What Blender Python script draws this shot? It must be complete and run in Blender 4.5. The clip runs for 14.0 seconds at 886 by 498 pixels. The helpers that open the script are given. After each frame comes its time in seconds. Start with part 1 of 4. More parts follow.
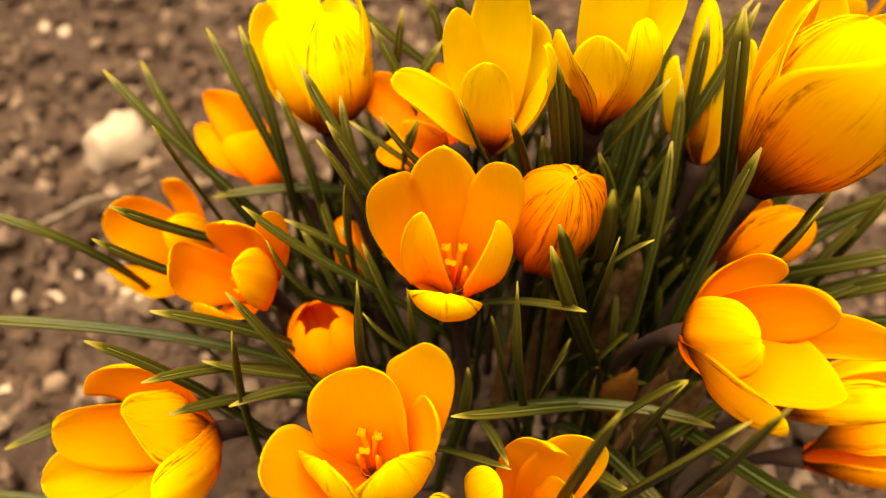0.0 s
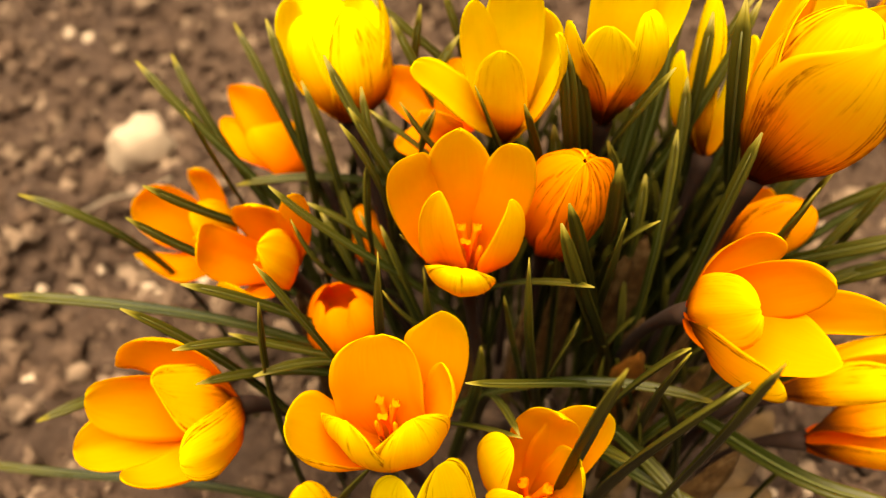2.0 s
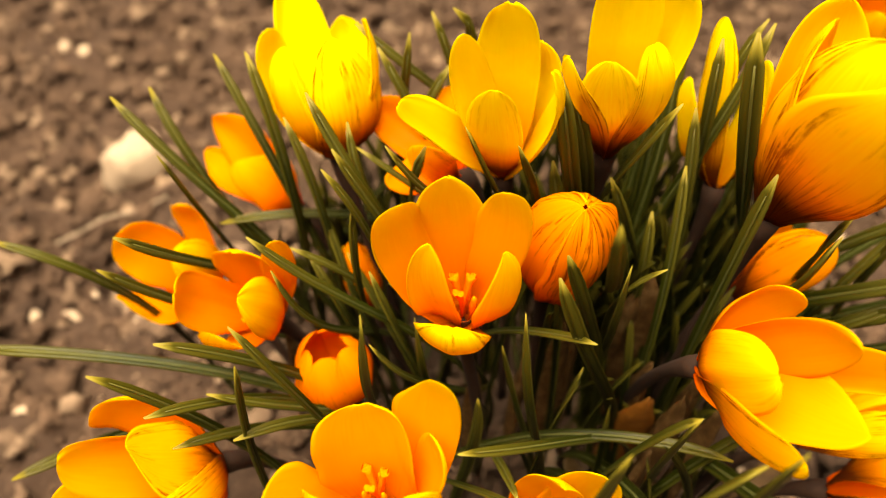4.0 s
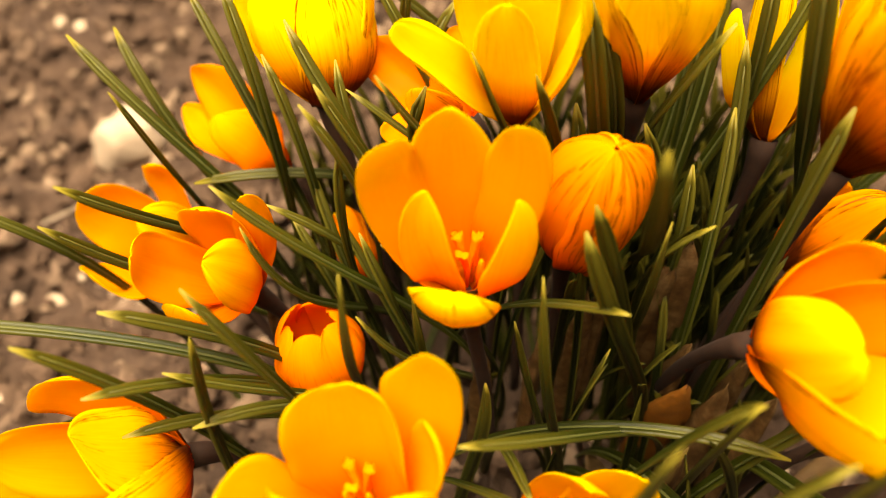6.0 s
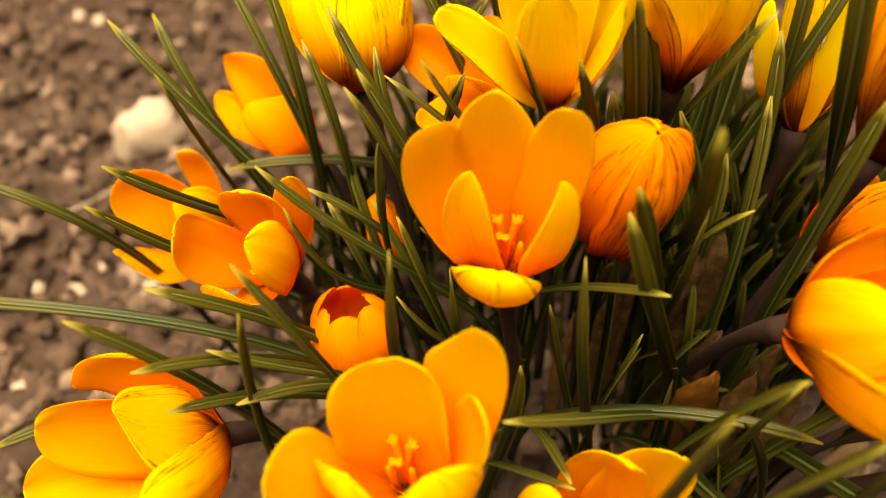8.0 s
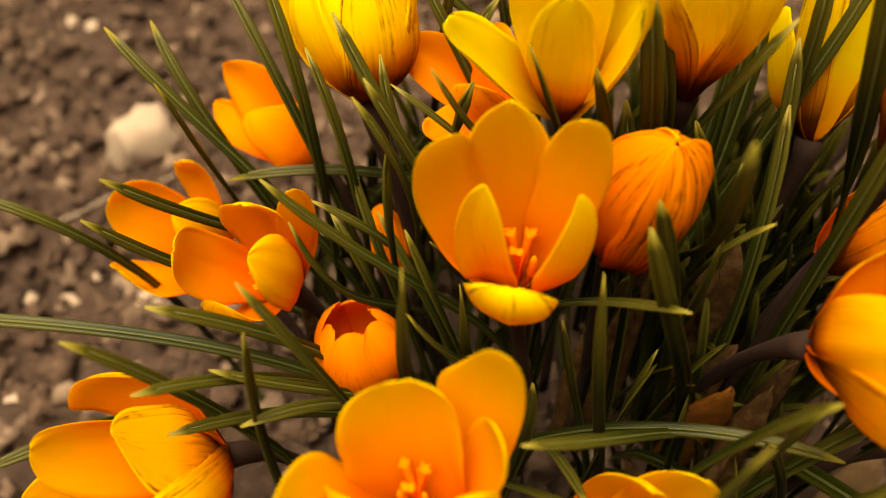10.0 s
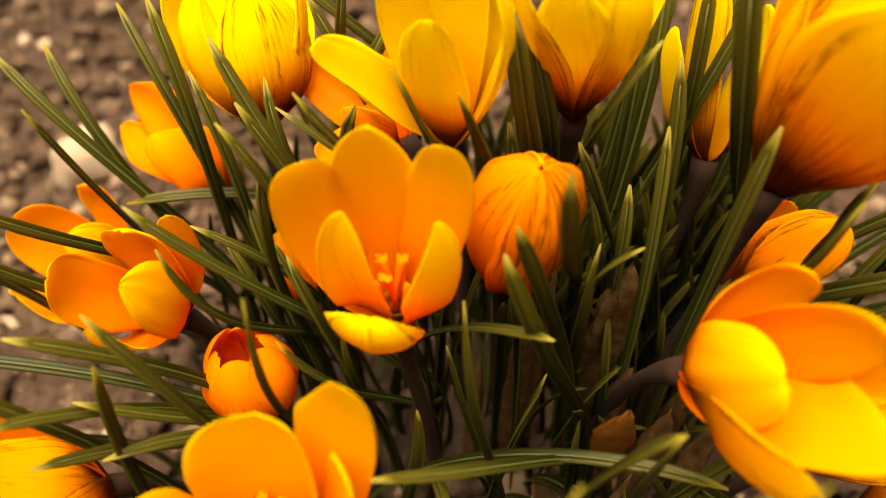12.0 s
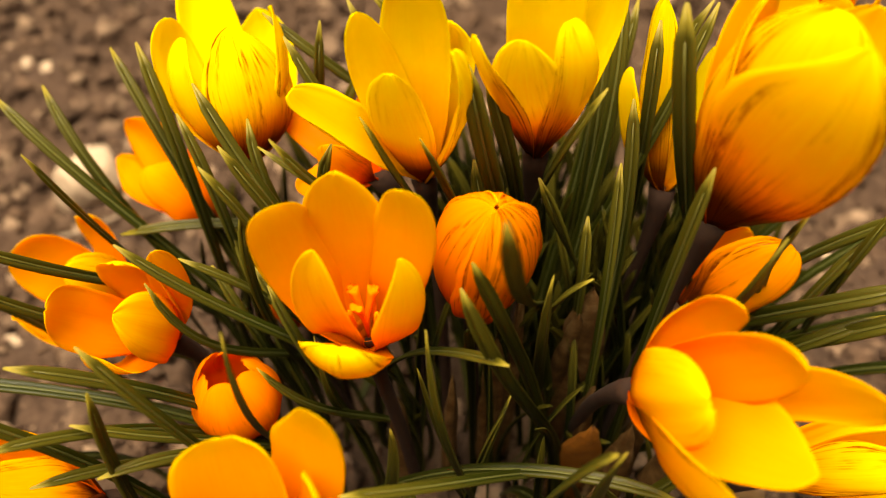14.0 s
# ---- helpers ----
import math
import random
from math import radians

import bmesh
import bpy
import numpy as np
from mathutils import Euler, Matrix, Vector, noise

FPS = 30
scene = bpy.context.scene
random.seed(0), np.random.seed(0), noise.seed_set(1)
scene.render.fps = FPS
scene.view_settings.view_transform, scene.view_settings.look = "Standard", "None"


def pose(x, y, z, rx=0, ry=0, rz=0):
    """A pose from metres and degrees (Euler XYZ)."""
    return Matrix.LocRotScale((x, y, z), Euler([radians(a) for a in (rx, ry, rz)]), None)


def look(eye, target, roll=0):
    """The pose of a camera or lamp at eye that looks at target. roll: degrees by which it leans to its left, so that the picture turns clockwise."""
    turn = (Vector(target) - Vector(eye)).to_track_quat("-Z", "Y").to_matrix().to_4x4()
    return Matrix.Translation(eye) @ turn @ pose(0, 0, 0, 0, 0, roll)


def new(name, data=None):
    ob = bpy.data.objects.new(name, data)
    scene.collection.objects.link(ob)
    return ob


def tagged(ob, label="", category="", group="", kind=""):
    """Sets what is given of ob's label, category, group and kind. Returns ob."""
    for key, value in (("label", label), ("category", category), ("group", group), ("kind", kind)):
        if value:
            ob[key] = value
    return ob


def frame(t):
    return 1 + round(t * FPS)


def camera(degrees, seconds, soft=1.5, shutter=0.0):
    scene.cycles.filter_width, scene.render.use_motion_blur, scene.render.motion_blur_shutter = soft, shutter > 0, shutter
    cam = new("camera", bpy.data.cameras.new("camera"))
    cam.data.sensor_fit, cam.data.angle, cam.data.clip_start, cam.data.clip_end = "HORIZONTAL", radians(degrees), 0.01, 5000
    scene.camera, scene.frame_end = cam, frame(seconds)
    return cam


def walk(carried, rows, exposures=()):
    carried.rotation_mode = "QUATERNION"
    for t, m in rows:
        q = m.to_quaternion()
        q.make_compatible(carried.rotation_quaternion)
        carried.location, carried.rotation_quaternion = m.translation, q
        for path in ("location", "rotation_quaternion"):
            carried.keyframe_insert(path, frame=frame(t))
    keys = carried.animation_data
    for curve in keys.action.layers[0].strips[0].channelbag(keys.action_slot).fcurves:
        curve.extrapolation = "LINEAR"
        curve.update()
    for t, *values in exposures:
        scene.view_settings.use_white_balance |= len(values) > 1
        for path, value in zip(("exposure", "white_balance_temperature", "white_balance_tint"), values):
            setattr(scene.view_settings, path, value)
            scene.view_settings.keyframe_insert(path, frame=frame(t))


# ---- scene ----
cam = camera(59.36, 14.0, soft=1.2)
cam.data.dof.use_dof, cam.data.dof.focus_distance, cam.data.dof.aperture_fstop = True, 0.158, 10.5
PATH = [
    (0.0, 0.00216, 0.00297, 0.30834, 40.444, -0.596, 0.547),
    (0.5, 0.00964, 0.00261, 0.30704, 40.837, 0.172, 0.535),
    (1.0, 0.00554, 0.00014, 0.30580, 40.978, -0.043, 1.275),
    (1.5, 0.00200, -0.00574, 0.30193, 41.155, 0.055, 1.490),
    (2.0, 0.00104, -0.00862, 0.30956, 41.541, -0.370, 1.385),
    (2.5, 0.00514, -0.00456, 0.31275, 41.692, -0.493, 0.637),
    (2.7, 0.00541, -0.00292, 0.31283, 41.309, -0.090, 0.693),
    (4.8, 0.00399, 0.01237, 0.29510, 40.817, 0.491, 2.320),
    (5.0, 0.00211, 0.01197, 0.28809, 40.693, 0.304, 2.573),
    (5.5, 0.00285, 0.01750, 0.28610, 41.069, 0.932, 2.618),
    (6.0, 0.00703, 0.02059, 0.28261, 41.061, 1.415, 2.365),
    (6.5, 0.00593, 0.01886, 0.27570, 40.825, 1.391, 2.581),
    (7.0, 0.01002, 0.02360, 0.27862, 41.086, 1.559, 2.422),
    (7.5, 0.00453, 0.02045, 0.27672, 40.967, 1.173, 2.678),
    (8.0, 0.00038, 0.01598, 0.28226, 41.194, 1.166, 2.960),
    (8.2, -0.00280, 0.01414, 0.28273, 41.480, 0.741, 2.848),
    (10.3, -0.00308, 0.02069, 0.27845, 41.499, 0.920, 2.438),
    (10.5, -0.00255, 0.02056, 0.27621, 41.364, 0.922, 2.435),
    (11.0, 0.00103, 0.02017, 0.27575, 41.506, 0.939, 2.280),
    (11.5, 0.00497, 0.02084, 0.27450, 41.713, 0.912, 2.023),
    (12.0, 0.01747, 0.02442, 0.27946, 42.437, 0.682, 1.574),
    (12.5, 0.02762, 0.02762, 0.27626, 42.396, 1.063, 1.293),
    (13.0, 0.02962, 0.02512, 0.28214, 42.636, 1.125, 1.474),
    (13.5, 0.03431, 0.02233, 0.28501, 42.802, 1.235, 1.272),
    (14.0, 0.02473, 0.02048, 0.29064, 42.938, 1.263, 1.387),
]
walk(cam, [(t, pose(x, y, z, rx, ry, rz)) for t, x, y, z, rx, ry, rz in PATH], [
    (0.0, 1.21, 7800, 10),
    (2.5, 1.19, 7800, 10),
    (5.0, 1.35, 7800, 10),
    (5.5, 1.08, 7800, 10),
    (6.0, 1.55, 7800, 10),
    (6.5, 1.63, 7800, 10),
    (7.5, 1.61, 7800, 10),
    (8.0, 1.25, 7800, 10),
    (8.2, 1.23, 7800, 10),
    (10.3, 0.74, 7800, 10),
    (10.5, 0.74, 7800, 10),
    (11.0, 0.83, 7800, 10),
    (11.5, 1.38, 7800, 10),
    (12.0, 1.13, 7800, 10),
    (12.5, 1.23, 7800, 10),
    (13.5, 1.45, 7800, 10),
    (14.0, 1.11, 7800, 10),
])

# ---- sky and sun: a bright, thinly veiled spring sky ----
world = bpy.data.worlds.new("sky")
scene.world = world
world.use_nodes = True
wn, wl = world.node_tree.nodes, world.node_tree.links
sky = wn.new("ShaderNodeTexSky")
sky.sky_type, sky.sun_disc = "NISHITA", False
sky.sun_elevation, sky.sun_rotation = radians(82), radians(248)
sky.air_density, sky.dust_density = 1.0, 4.0
soften = wn.new("ShaderNodeHueSaturation")
soften.inputs["Saturation"].default_value = 0.15
wl.new(sky.outputs[0], soften.inputs["Color"])
wl.new(soften.outputs[0], wn["Background"].inputs["Color"])
wn["Background"].inputs["Strength"].default_value = 0.030
sun = new("sun", bpy.data.lights.new("sun", "SUN"))
sun.data.energy, sun.data.angle, sun.data.color = 5.6, radians(56), (1.0, 0.92, 0.80)
sun.matrix_world = look((-0.20, -0.08, 1.5), (0, 0, 0))


# ---- materials ----
def graph(name):
    m = bpy.data.materials.new(name)
    m.use_nodes = True
    n, l = m.node_tree.nodes, m.node_tree.links
    return m, n, l, n["Principled BSDF"]


def ramp(n, l, source, stops):
    r = n.new("ShaderNodeValToRGB")
    e = r.color_ramp.elements
    while len(e) < len(stops):
        e.new(0.5)
    for k, (p, c) in enumerate(stops):
        e[k].position, e[k].color = p, (*c, 1)
    l.new(source, r.inputs[0])
    return r.outputs[0]


def noise_tex(n, l, scale, detail=4.0, vector=None, rough=0.55):
    t = n.new("ShaderNodeTexNoise")
    t.inputs["Scale"].default_value, t.inputs["Detail"].default_value, t.inputs["Roughness"].default_value = scale, detail, rough
    if vector:
        l.new(vector, t.inputs["Vector"])
    return t.outputs["Fac"]


def math_node(n, l, op, a, b):
    m = n.new("ShaderNodeMath")
    m.operation = op
    for k, v in enumerate((a, b)):
        if isinstance(v, (int, float)):
            m.inputs[k].default_value = v
        else:
            l.new(v, m.inputs[k])
    return m.outputs[0]


def mix(n, l, fac, a, b):
    m = n.new("ShaderNodeMix")
    m.data_type = "RGBA"
    for k, v in ((0, fac), (6, a), (7, b)):
        if isinstance(v, tuple):
            m.inputs[k].default_value = (*v, 1)
        elif isinstance(v, (int, float)):
            m.inputs[k].default_value = v
        else:
            l.new(v, m.inputs[k])
    return m.outputs[2]


def bump(n, l, height, strength, distance, bsdf):
    b = n.new("ShaderNodeBump")
    b.inputs["Strength"].default_value, b.inputs["Distance"].default_value = strength, distance
    l.new(height, b.inputs["Height"])
    l.new(b.outputs[0], bsdf.inputs["Normal"])
    return b.outputs[0]


def through_light(n, l, bsdf, colour, normal, share):
    """Lets part of the light pass through a thin leaf or petal."""
    t = n.new("ShaderNodeBsdfTranslucent")
    l.new(colour, t.inputs["Color"])
    if normal:
        l.new(normal, t.inputs["Normal"])
    m = n.new("ShaderNodeMixShader")
    m.inputs[0].default_value = share
    l.new(bsdf.outputs[0], m.inputs[1])
    l.new(t.outputs[0], m.inputs[2])
    l.new(m.outputs[0], n["Material Output"].inputs["Surface"])


def tepal_material(name, veins, blotch, deep=1.0, vein_from=0.45, reach=0.44):
    """Orange-yellow petal skin. UV: x across the petal, y from its base to its tip."""
    m, n, l, b = graph(name)
    uv = n.new("ShaderNodeUVMap")
    sep = n.new("ShaderNodeSeparateXYZ")
    l.new(uv.outputs[0], sep.inputs[0])
    info = n.new("ShaderNodeObjectInfo")
    # inside: orange throat, deepened further to paint in the shade of the cup
    tones = [(0.0, (0.58, 0.045, 0.001)), (0.26, (0.88, 0.19, 0.0003)), (0.55, (0.95, 0.42, 0.0003)), (1.0, (0.96, 0.68, 0.0003))]
    if veins:
        tones = [(0.0, (0.70, 0.10, 0.001)), (0.28, (0.90, 0.31, 0.0003)), (0.52, (0.95, 0.62, 0.0003)), (1.0, (0.97, 0.78, 0.0003))]
    base = ramp(n, l, sep.outputs[1], [(p, (c[0], min(c[1] * deep, 0.8), c[2])) for p, c in tones])
    stretch = n.new("ShaderNodeMapping")
    stretch.inputs["Scale"].default_value = (26, 1.6, 1)
    l.new(uv.outputs[0], stretch.inputs["Vector"])
    shift = n.new("ShaderNodeCombineXYZ")
    l.new(math_node(n, l, "MULTIPLY", info.outputs["Random"], 40.0), shift.inputs[2])
    l.new(shift.outputs[0], stretch.inputs["Location"])
    fine = noise_tex(n, l, 2.2, 3.0, stretch.outputs[0])
    col = mix(n, l, ramp(n, l, fine, [(0.3, (0, 0, 0)), (0.7, (0.25, 0.25, 0.25))]), base, (0.90, 0.36 * deep, 0.0003))
    if veins:
        def streaks(across, along, scale, lo, hi, detail=3.0):
            mp = n.new("ShaderNodeMapping")
            mp.inputs["Scale"].default_value = (across, along, 1)
            l.new(uv.outputs[0], mp.inputs["Vector"])
            l.new(shift.outputs[0], mp.inputs["Location"])
            return ramp(n, l, noise_tex(n, l, scale, detail, mp.outputs[0], 0.6), [(lo, (0, 0, 0)), (hi, (1, 1, 1))])

        lines = math_node(n, l, "MULTIPLY", streaks(27, 1.6, 1.0, 0.50, 0.60), streaks(38, 12, 1.0, 0.34, 0.54))
        spots = streaks(2.2, 1.5, 1.6, vein_from, vein_from + 0.15, 2.0)
        foot_part = ramp(n, l, sep.outputs[1], [(0.2, (1, 1, 1)), (0.55, (0, 0, 0))])
        off = math_node(n, l, "ABSOLUTE", math_node(n, l, "SUBTRACT", sep.outputs[0], 0.5), 0.0)
        rim = ramp(n, l, math_node(n, l, "ADD", off, math_node(n, l, "MULTIPLY", fine, 0.16)), [(0.36, (0, 0, 0)), (0.46, (1, 1, 1))])
        k = math_node(n, l, "MULTIPLY", lines, math_node(n, l, "MAXIMUM", math_node(n, l, "MAXIMUM", spots, rim), foot_part))
        col = mix(n, l, math_node(n, l, "MULTIPLY", k, veins), col, (0.26, 0.045, 0.004))
    if blotch:
        near = ramp(n, l, math_node(n, l, "ADD", sep.outputs[1], math_node(n, l, "MULTIPLY", fine, 0.12)), [(reach - 0.22, (1, 1, 1)), (reach, (0, 0, 0))])
        col = mix(n, l, math_node(n, l, "MULTIPLY", near, blotch), col, (0.05, 0.010, 0.003))
    l.new(col, b.inputs["Base Color"])
    b.inputs["Roughness"].default_value = 0.42
    b.inputs["Specular IOR Level"].default_value = 0.05
    nrm = bump(n, l, fine, 0.12, 0.0004, b)
    through_light(n, l, b, col, nrm, 0.48)
    return m


# petal skins for each tone of flower, the tones painting in how brightly it is lit: inside, plain outside, veined
# outside, brown-based veined outside, plain outside with a dark foot
PETALS = {tone: (tepal_material("petal_inside_" + tone, 0.0, 0.0, e),
                 tepal_material("petal_outside_" + tone, 0.12, 0.90, d, 0.5, 0.38),
                 tepal_material("petal_veined_" + tone, 0.75, 0.90, d, 0.54, 0.40),
                 tepal_material("petal_brown_base_" + tone, 0.95, 0.90, d * 0.94, 0.54, 0.46),
                 tepal_material("petal_dark_foot_" + tone, 0.25, 0.90, d, 0.5, 0.44))
          for tone, d, e in (("orange", 0.78, 0.82), ("deep", 0.58, 0.62), ("warm", 0.94, 0.85), ("gold", 1.0, 1.0), ("yellow", 1.10, 1.85))}
# small flower and buds: shade of taller neighbours put into a deeper orange
PETAL_SMALL = tepal_material("petal_outside_small", 0.3, 0.7, 0.40, 0.5, 0.42)
PETAL_BUD = tepal_material("petal_outside_bud", 0.95, 0.8, 0.43, 0.38, 0.44)


def leaf_material(name, tone, tip, rough=0.38, spec=0.2):
    m, n, l, b = graph(name)
    uv = n.new("ShaderNodeUVMap")
    sep = n.new("ShaderNodeSeparateXYZ")
    l.new(uv.outputs[0], sep.inputs[0])
    info = n.new("ShaderNodeObjectInfo")
    stretch = n.new("ShaderNodeMapping")
    stretch.inputs["Scale"].default_value = (9, 0.8, 1)
    l.new(uv.outputs[0], stretch.inputs["Vector"])
    shift = n.new("ShaderNodeCombineXYZ")
    l.new(math_node(n, l, "MULTIPLY", info.outputs["Random"], 30.0), shift.inputs[2])
    l.new(shift.outputs[0], stretch.inputs["Location"])
    grain = noise_tex(n, l, 3.0, 4.0, stretch.outputs[0])
    cloud = noise_tex(n, l, 160.0, 3.0)
    col = mix(n, l, ramp(n, l, grain, [(0.3, (0, 0, 0)), (0.72, (1, 1, 1))]), tuple(0.6 * c for c in tone), tone)
    col = mix(n, l, math_node(n, l, "MULTIPLY", cloud, 0.35), col, (0.016, 0.019, 0.0035))
    hue = n.new("ShaderNodeHueSaturation")
    l.new(math_node(n, l, "ADD", math_node(n, l, "MULTIPLY", info.outputs["Random"], 0.5), 0.75), hue.inputs["Value"])
    l.new(col, hue.inputs["Color"])
    edge = ramp(n, l, math_node(n, l, "ABSOLUTE", math_node(n, l, "SUBTRACT", sep.outputs[0], 0.5), 0.0), [(0.33, (0, 0, 0)), (0.5, (0.5, 0.5, 0.5))])
    warm = ramp(n, l, sep.outputs[1], [(0.75, (0, 0, 0)), (0.98, (0.45, 0.45, 0.45))])
    ends = ramp(n, l, sep.outputs[1], [(0.965, (0, 0, 0)), (0.992, (1, 1, 1))])
    col = mix(n, l, edge, hue.outputs[0], (0.10, 0.092, 0.014))
    col = mix(n, l, warm, col, (0.15, 0.12, 0.012))
    col = mix(n, l, ends, col, tip)
    l.new(col, b.inputs["Base Color"])
    b.inputs["Roughness"].default_value = rough
    b.inputs["Specular IOR Level"].default_value = spec
    nrm = bump(n, l, grain, 0.25, 0.0004, b)
    through_light(n, l, b, col, nrm, 0.12)
    return m


LEAF = leaf_material("leaf_green", (0.022, 0.0265, 0.0016), (0.26, 0.20, 0.02))
# darker copy of the leaf green, with the clump's inner shade in its colour
LEAF_SHADE = leaf_material("leaf_shade_green", (0.008, 0.010, 0.0012), (0.022, 0.022, 0.003), 0.55, 0.08)
RIB = leaf_material("leaf_pale_rib", (0.105, 0.11, 0.030), (0.30, 0.22, 0.03))


def plain_material(name, stops, scale, rough, height=0.3, depth=0.001, spec=0.3, second=None, vary=False):
    m, n, l, b = graph(name)
    tc = n.new("ShaderNodeTexCoord")
    a = noise_tex(n, l, scale, 6.0, tc.outputs["Object"], 0.65)
    col = ramp(n, l, a, stops)
    if second:
        patches = ramp(n, l, noise_tex(n, l, second[0], 3.0, tc.outputs["Object"]), [(0.42, (0, 0, 0)), (0.62, (1, 1, 1))])
        col = mix(n, l, math_node(n, l, "MULTIPLY", patches, second[2]), col, second[1])
    if vary:
        # every crumb has its own tone, a few are pale
        each = n.new("ShaderNodeNewGeometry").outputs["Random Per Island"]
        col = mix(n, l, ramp(n, l, each, [(0.70, (0, 0, 0)), (0.97, (0.75, 0.75, 0.75))]), col, (0.31, 0.205, 0.130))
        col = mix(n, l, ramp(n, l, each, [(0.0, (0.7, 0.7, 0.7)), (0.35, (0, 0, 0))]), col, (0.035, 0.020, 0.013))
    l.new(col, b.inputs["Base Color"])
    b.inputs["Roughness"].default_value, b.inputs["Specular IOR Level"].default_value = rough, spec
    bump(n, l, noise_tex(n, l, scale * 3, 6.0, tc.outputs["Object"], 0.7), height, depth, b)
    return m


SOIL = plain_material("soil", [(0.25, (0.022, 0.011, 0.006)), (0.5, (0.072, 0.041, 0.025)), (0.8, (0.175, 0.108, 0.068))], 210, 0.95, 0.9, 0.002, 0.15, (22, (0.060, 0.036, 0.024), 0.6))
CLOD = plain_material("soil_clods", [(0.25, (0.042, 0.022, 0.011)), (0.55, (0.118, 0.069, 0.042)), (0.85, (0.26, 0.163, 0.102))], 420, 0.95, 0.8, 0.001, 0.15, (40, (0.067, 0.040, 0.026), 0.5), True)
STONE = plain_material("pale_stone", [(0.25, (0.30, 0.19, 0.115)), (0.5, (0.52, 0.38, 0.25)), (0.8, (0.72, 0.57, 0.40))], 60, 0.75, 0.5, 0.001, 0.3, (24, (0.26, 0.17, 0.11), 0.6))
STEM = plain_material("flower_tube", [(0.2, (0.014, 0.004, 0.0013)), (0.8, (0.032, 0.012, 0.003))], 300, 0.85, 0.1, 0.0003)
SHEATH = plain_material("papery_sheath", [(0.25, (0.022, 0.009, 0.0025)), (0.5, (0.085, 0.042, 0.013)), (0.8, (0.20, 0.12, 0.05))], 260, 0.6, 0.3, 0.0006, 0.1)
SHOOT = plain_material("shoot_tip", [(0.2, (0.11, 0.034, 0.005)), (0.6, (0.24, 0.085, 0.012)), (0.9, (0.32, 0.15, 0.03))], 220, 0.5, 0.3, 0.0006, 0.15)
STIGMA = plain_material("stigma_orange", [(0.2, (0.85, 0.13, 0.002)), (0.8, (0.92, 0.21, 0.003))], 900, 0.8, 0.4, 0.0004, 0.05)
POLLEN = plain_material("anther_yellow", [(0.2, (0.85, 0.19, 0.003)), (0.8, (0.92, 0.28, 0.005))], 1200, 0.9, 0.6, 0.0004, 0.05)
DRY = plain_material("withered_leaf", [(0.2, (0.05, 0.025, 0.007)), (0.6, (0.12, 0.065, 0.020)), (0.9, (0.22, 0.13, 0.05))], 220, 0.7, 0.3, 0.0006)
STRAW = plain_material("dry_straw", [(0.2, (0.24, 0.17, 0.11)), (0.8, (0.42, 0.32, 0.22))], 300, 0.8)


# ---- building helpers ----
def mesh_object(name, verts, faces, mats, parent=None, slots=None, uvs=None, smooth=True):
    me = bpy.data.meshes.new(name)
    me.from_pydata(verts, [], faces)
    for m in mats:
        me.materials.append(m)
    if slots is not None:
        me.polygons.foreach_set("material_index", slots)
    if uvs is not None:
        layer = me.uv_layers.new(name="UVMap")
        loops = np.empty(len(me.loops), dtype=np.int32)
        me.loops.foreach_get("vertex_index", loops)
        layer.data.foreach_set("uv", np.asarray(uvs, dtype=np.float32)[loops].ravel())
    if smooth:
        me.polygons.foreach_set("use_smooth", [True] * len(me.polygons))
    me.update()
    ob = new(name, me)
    if parent:
        ob.parent = parent
    return ob


def bezier(p, s):
    s = np.asarray(s)[:, None]
    return (1 - s) ** 3 * p[0] + 3 * (1 - s) ** 2 * s * p[1] + 3 * (1 - s) * s * s * p[2] + s ** 3 * p[3]


def shell(name, grid, thick, mats, parent, uv, groove=False):
    """A closed thin skin from a grid of points (rows along, columns across); faces of the far side take the second material."""
    nv, nu, _ = grid.shape
    du = np.gradient(grid, axis=1)
    dv = np.gradient(grid, axis=0)
    nor = np.cross(du, dv)
    nor /= np.linalg.norm(nor, axis=2)[..., None] + 1e-12
    taper = (1 - 0.75 * np.abs(np.linspace(-1, 1, nu)) ** 3)[None, :, None] * np.ones((nv, 1, 1))
    taper[-3:] *= np.array([0.7, 0.5, 0.3])[:, None, None]
    a, b = grid + nor * thick / 2 * taper, grid - nor * thick / 2 * taper
    verts = np.concatenate([a.reshape(-1, 3), b.reshape(-1, 3)])
    idx = np.arange(nv * nu).reshape(nv, nu)
    off = nv * nu
    faces, slots = [], []
    for i in range(nv - 1):
        for j in range(nu - 1):
            q = (idx[i, j], idx[i, j + 1], idx[i + 1, j + 1], idx[i + 1, j])
            faces.append(tuple(int(v) for v in q))
            slots.append(0)
            faces.append(tuple(int(v) + off for v in reversed(q)))
            slots.append(1)
    rim = [*idx[0, :], *idx[1:, -1], *idx[-1, -2::-1], *idx[-2:0:-1, 0]]
    for u, v in zip(rim, rim[1:] + rim[:1]):
        faces.append((int(v), int(u), int(u) + off, int(v) + off))
        slots.append(1)
    uvs = np.concatenate([uv.reshape(-1, 2)] * 2)
    return mesh_object(name, verts.tolist(), faces, mats, parent, slots, uvs)


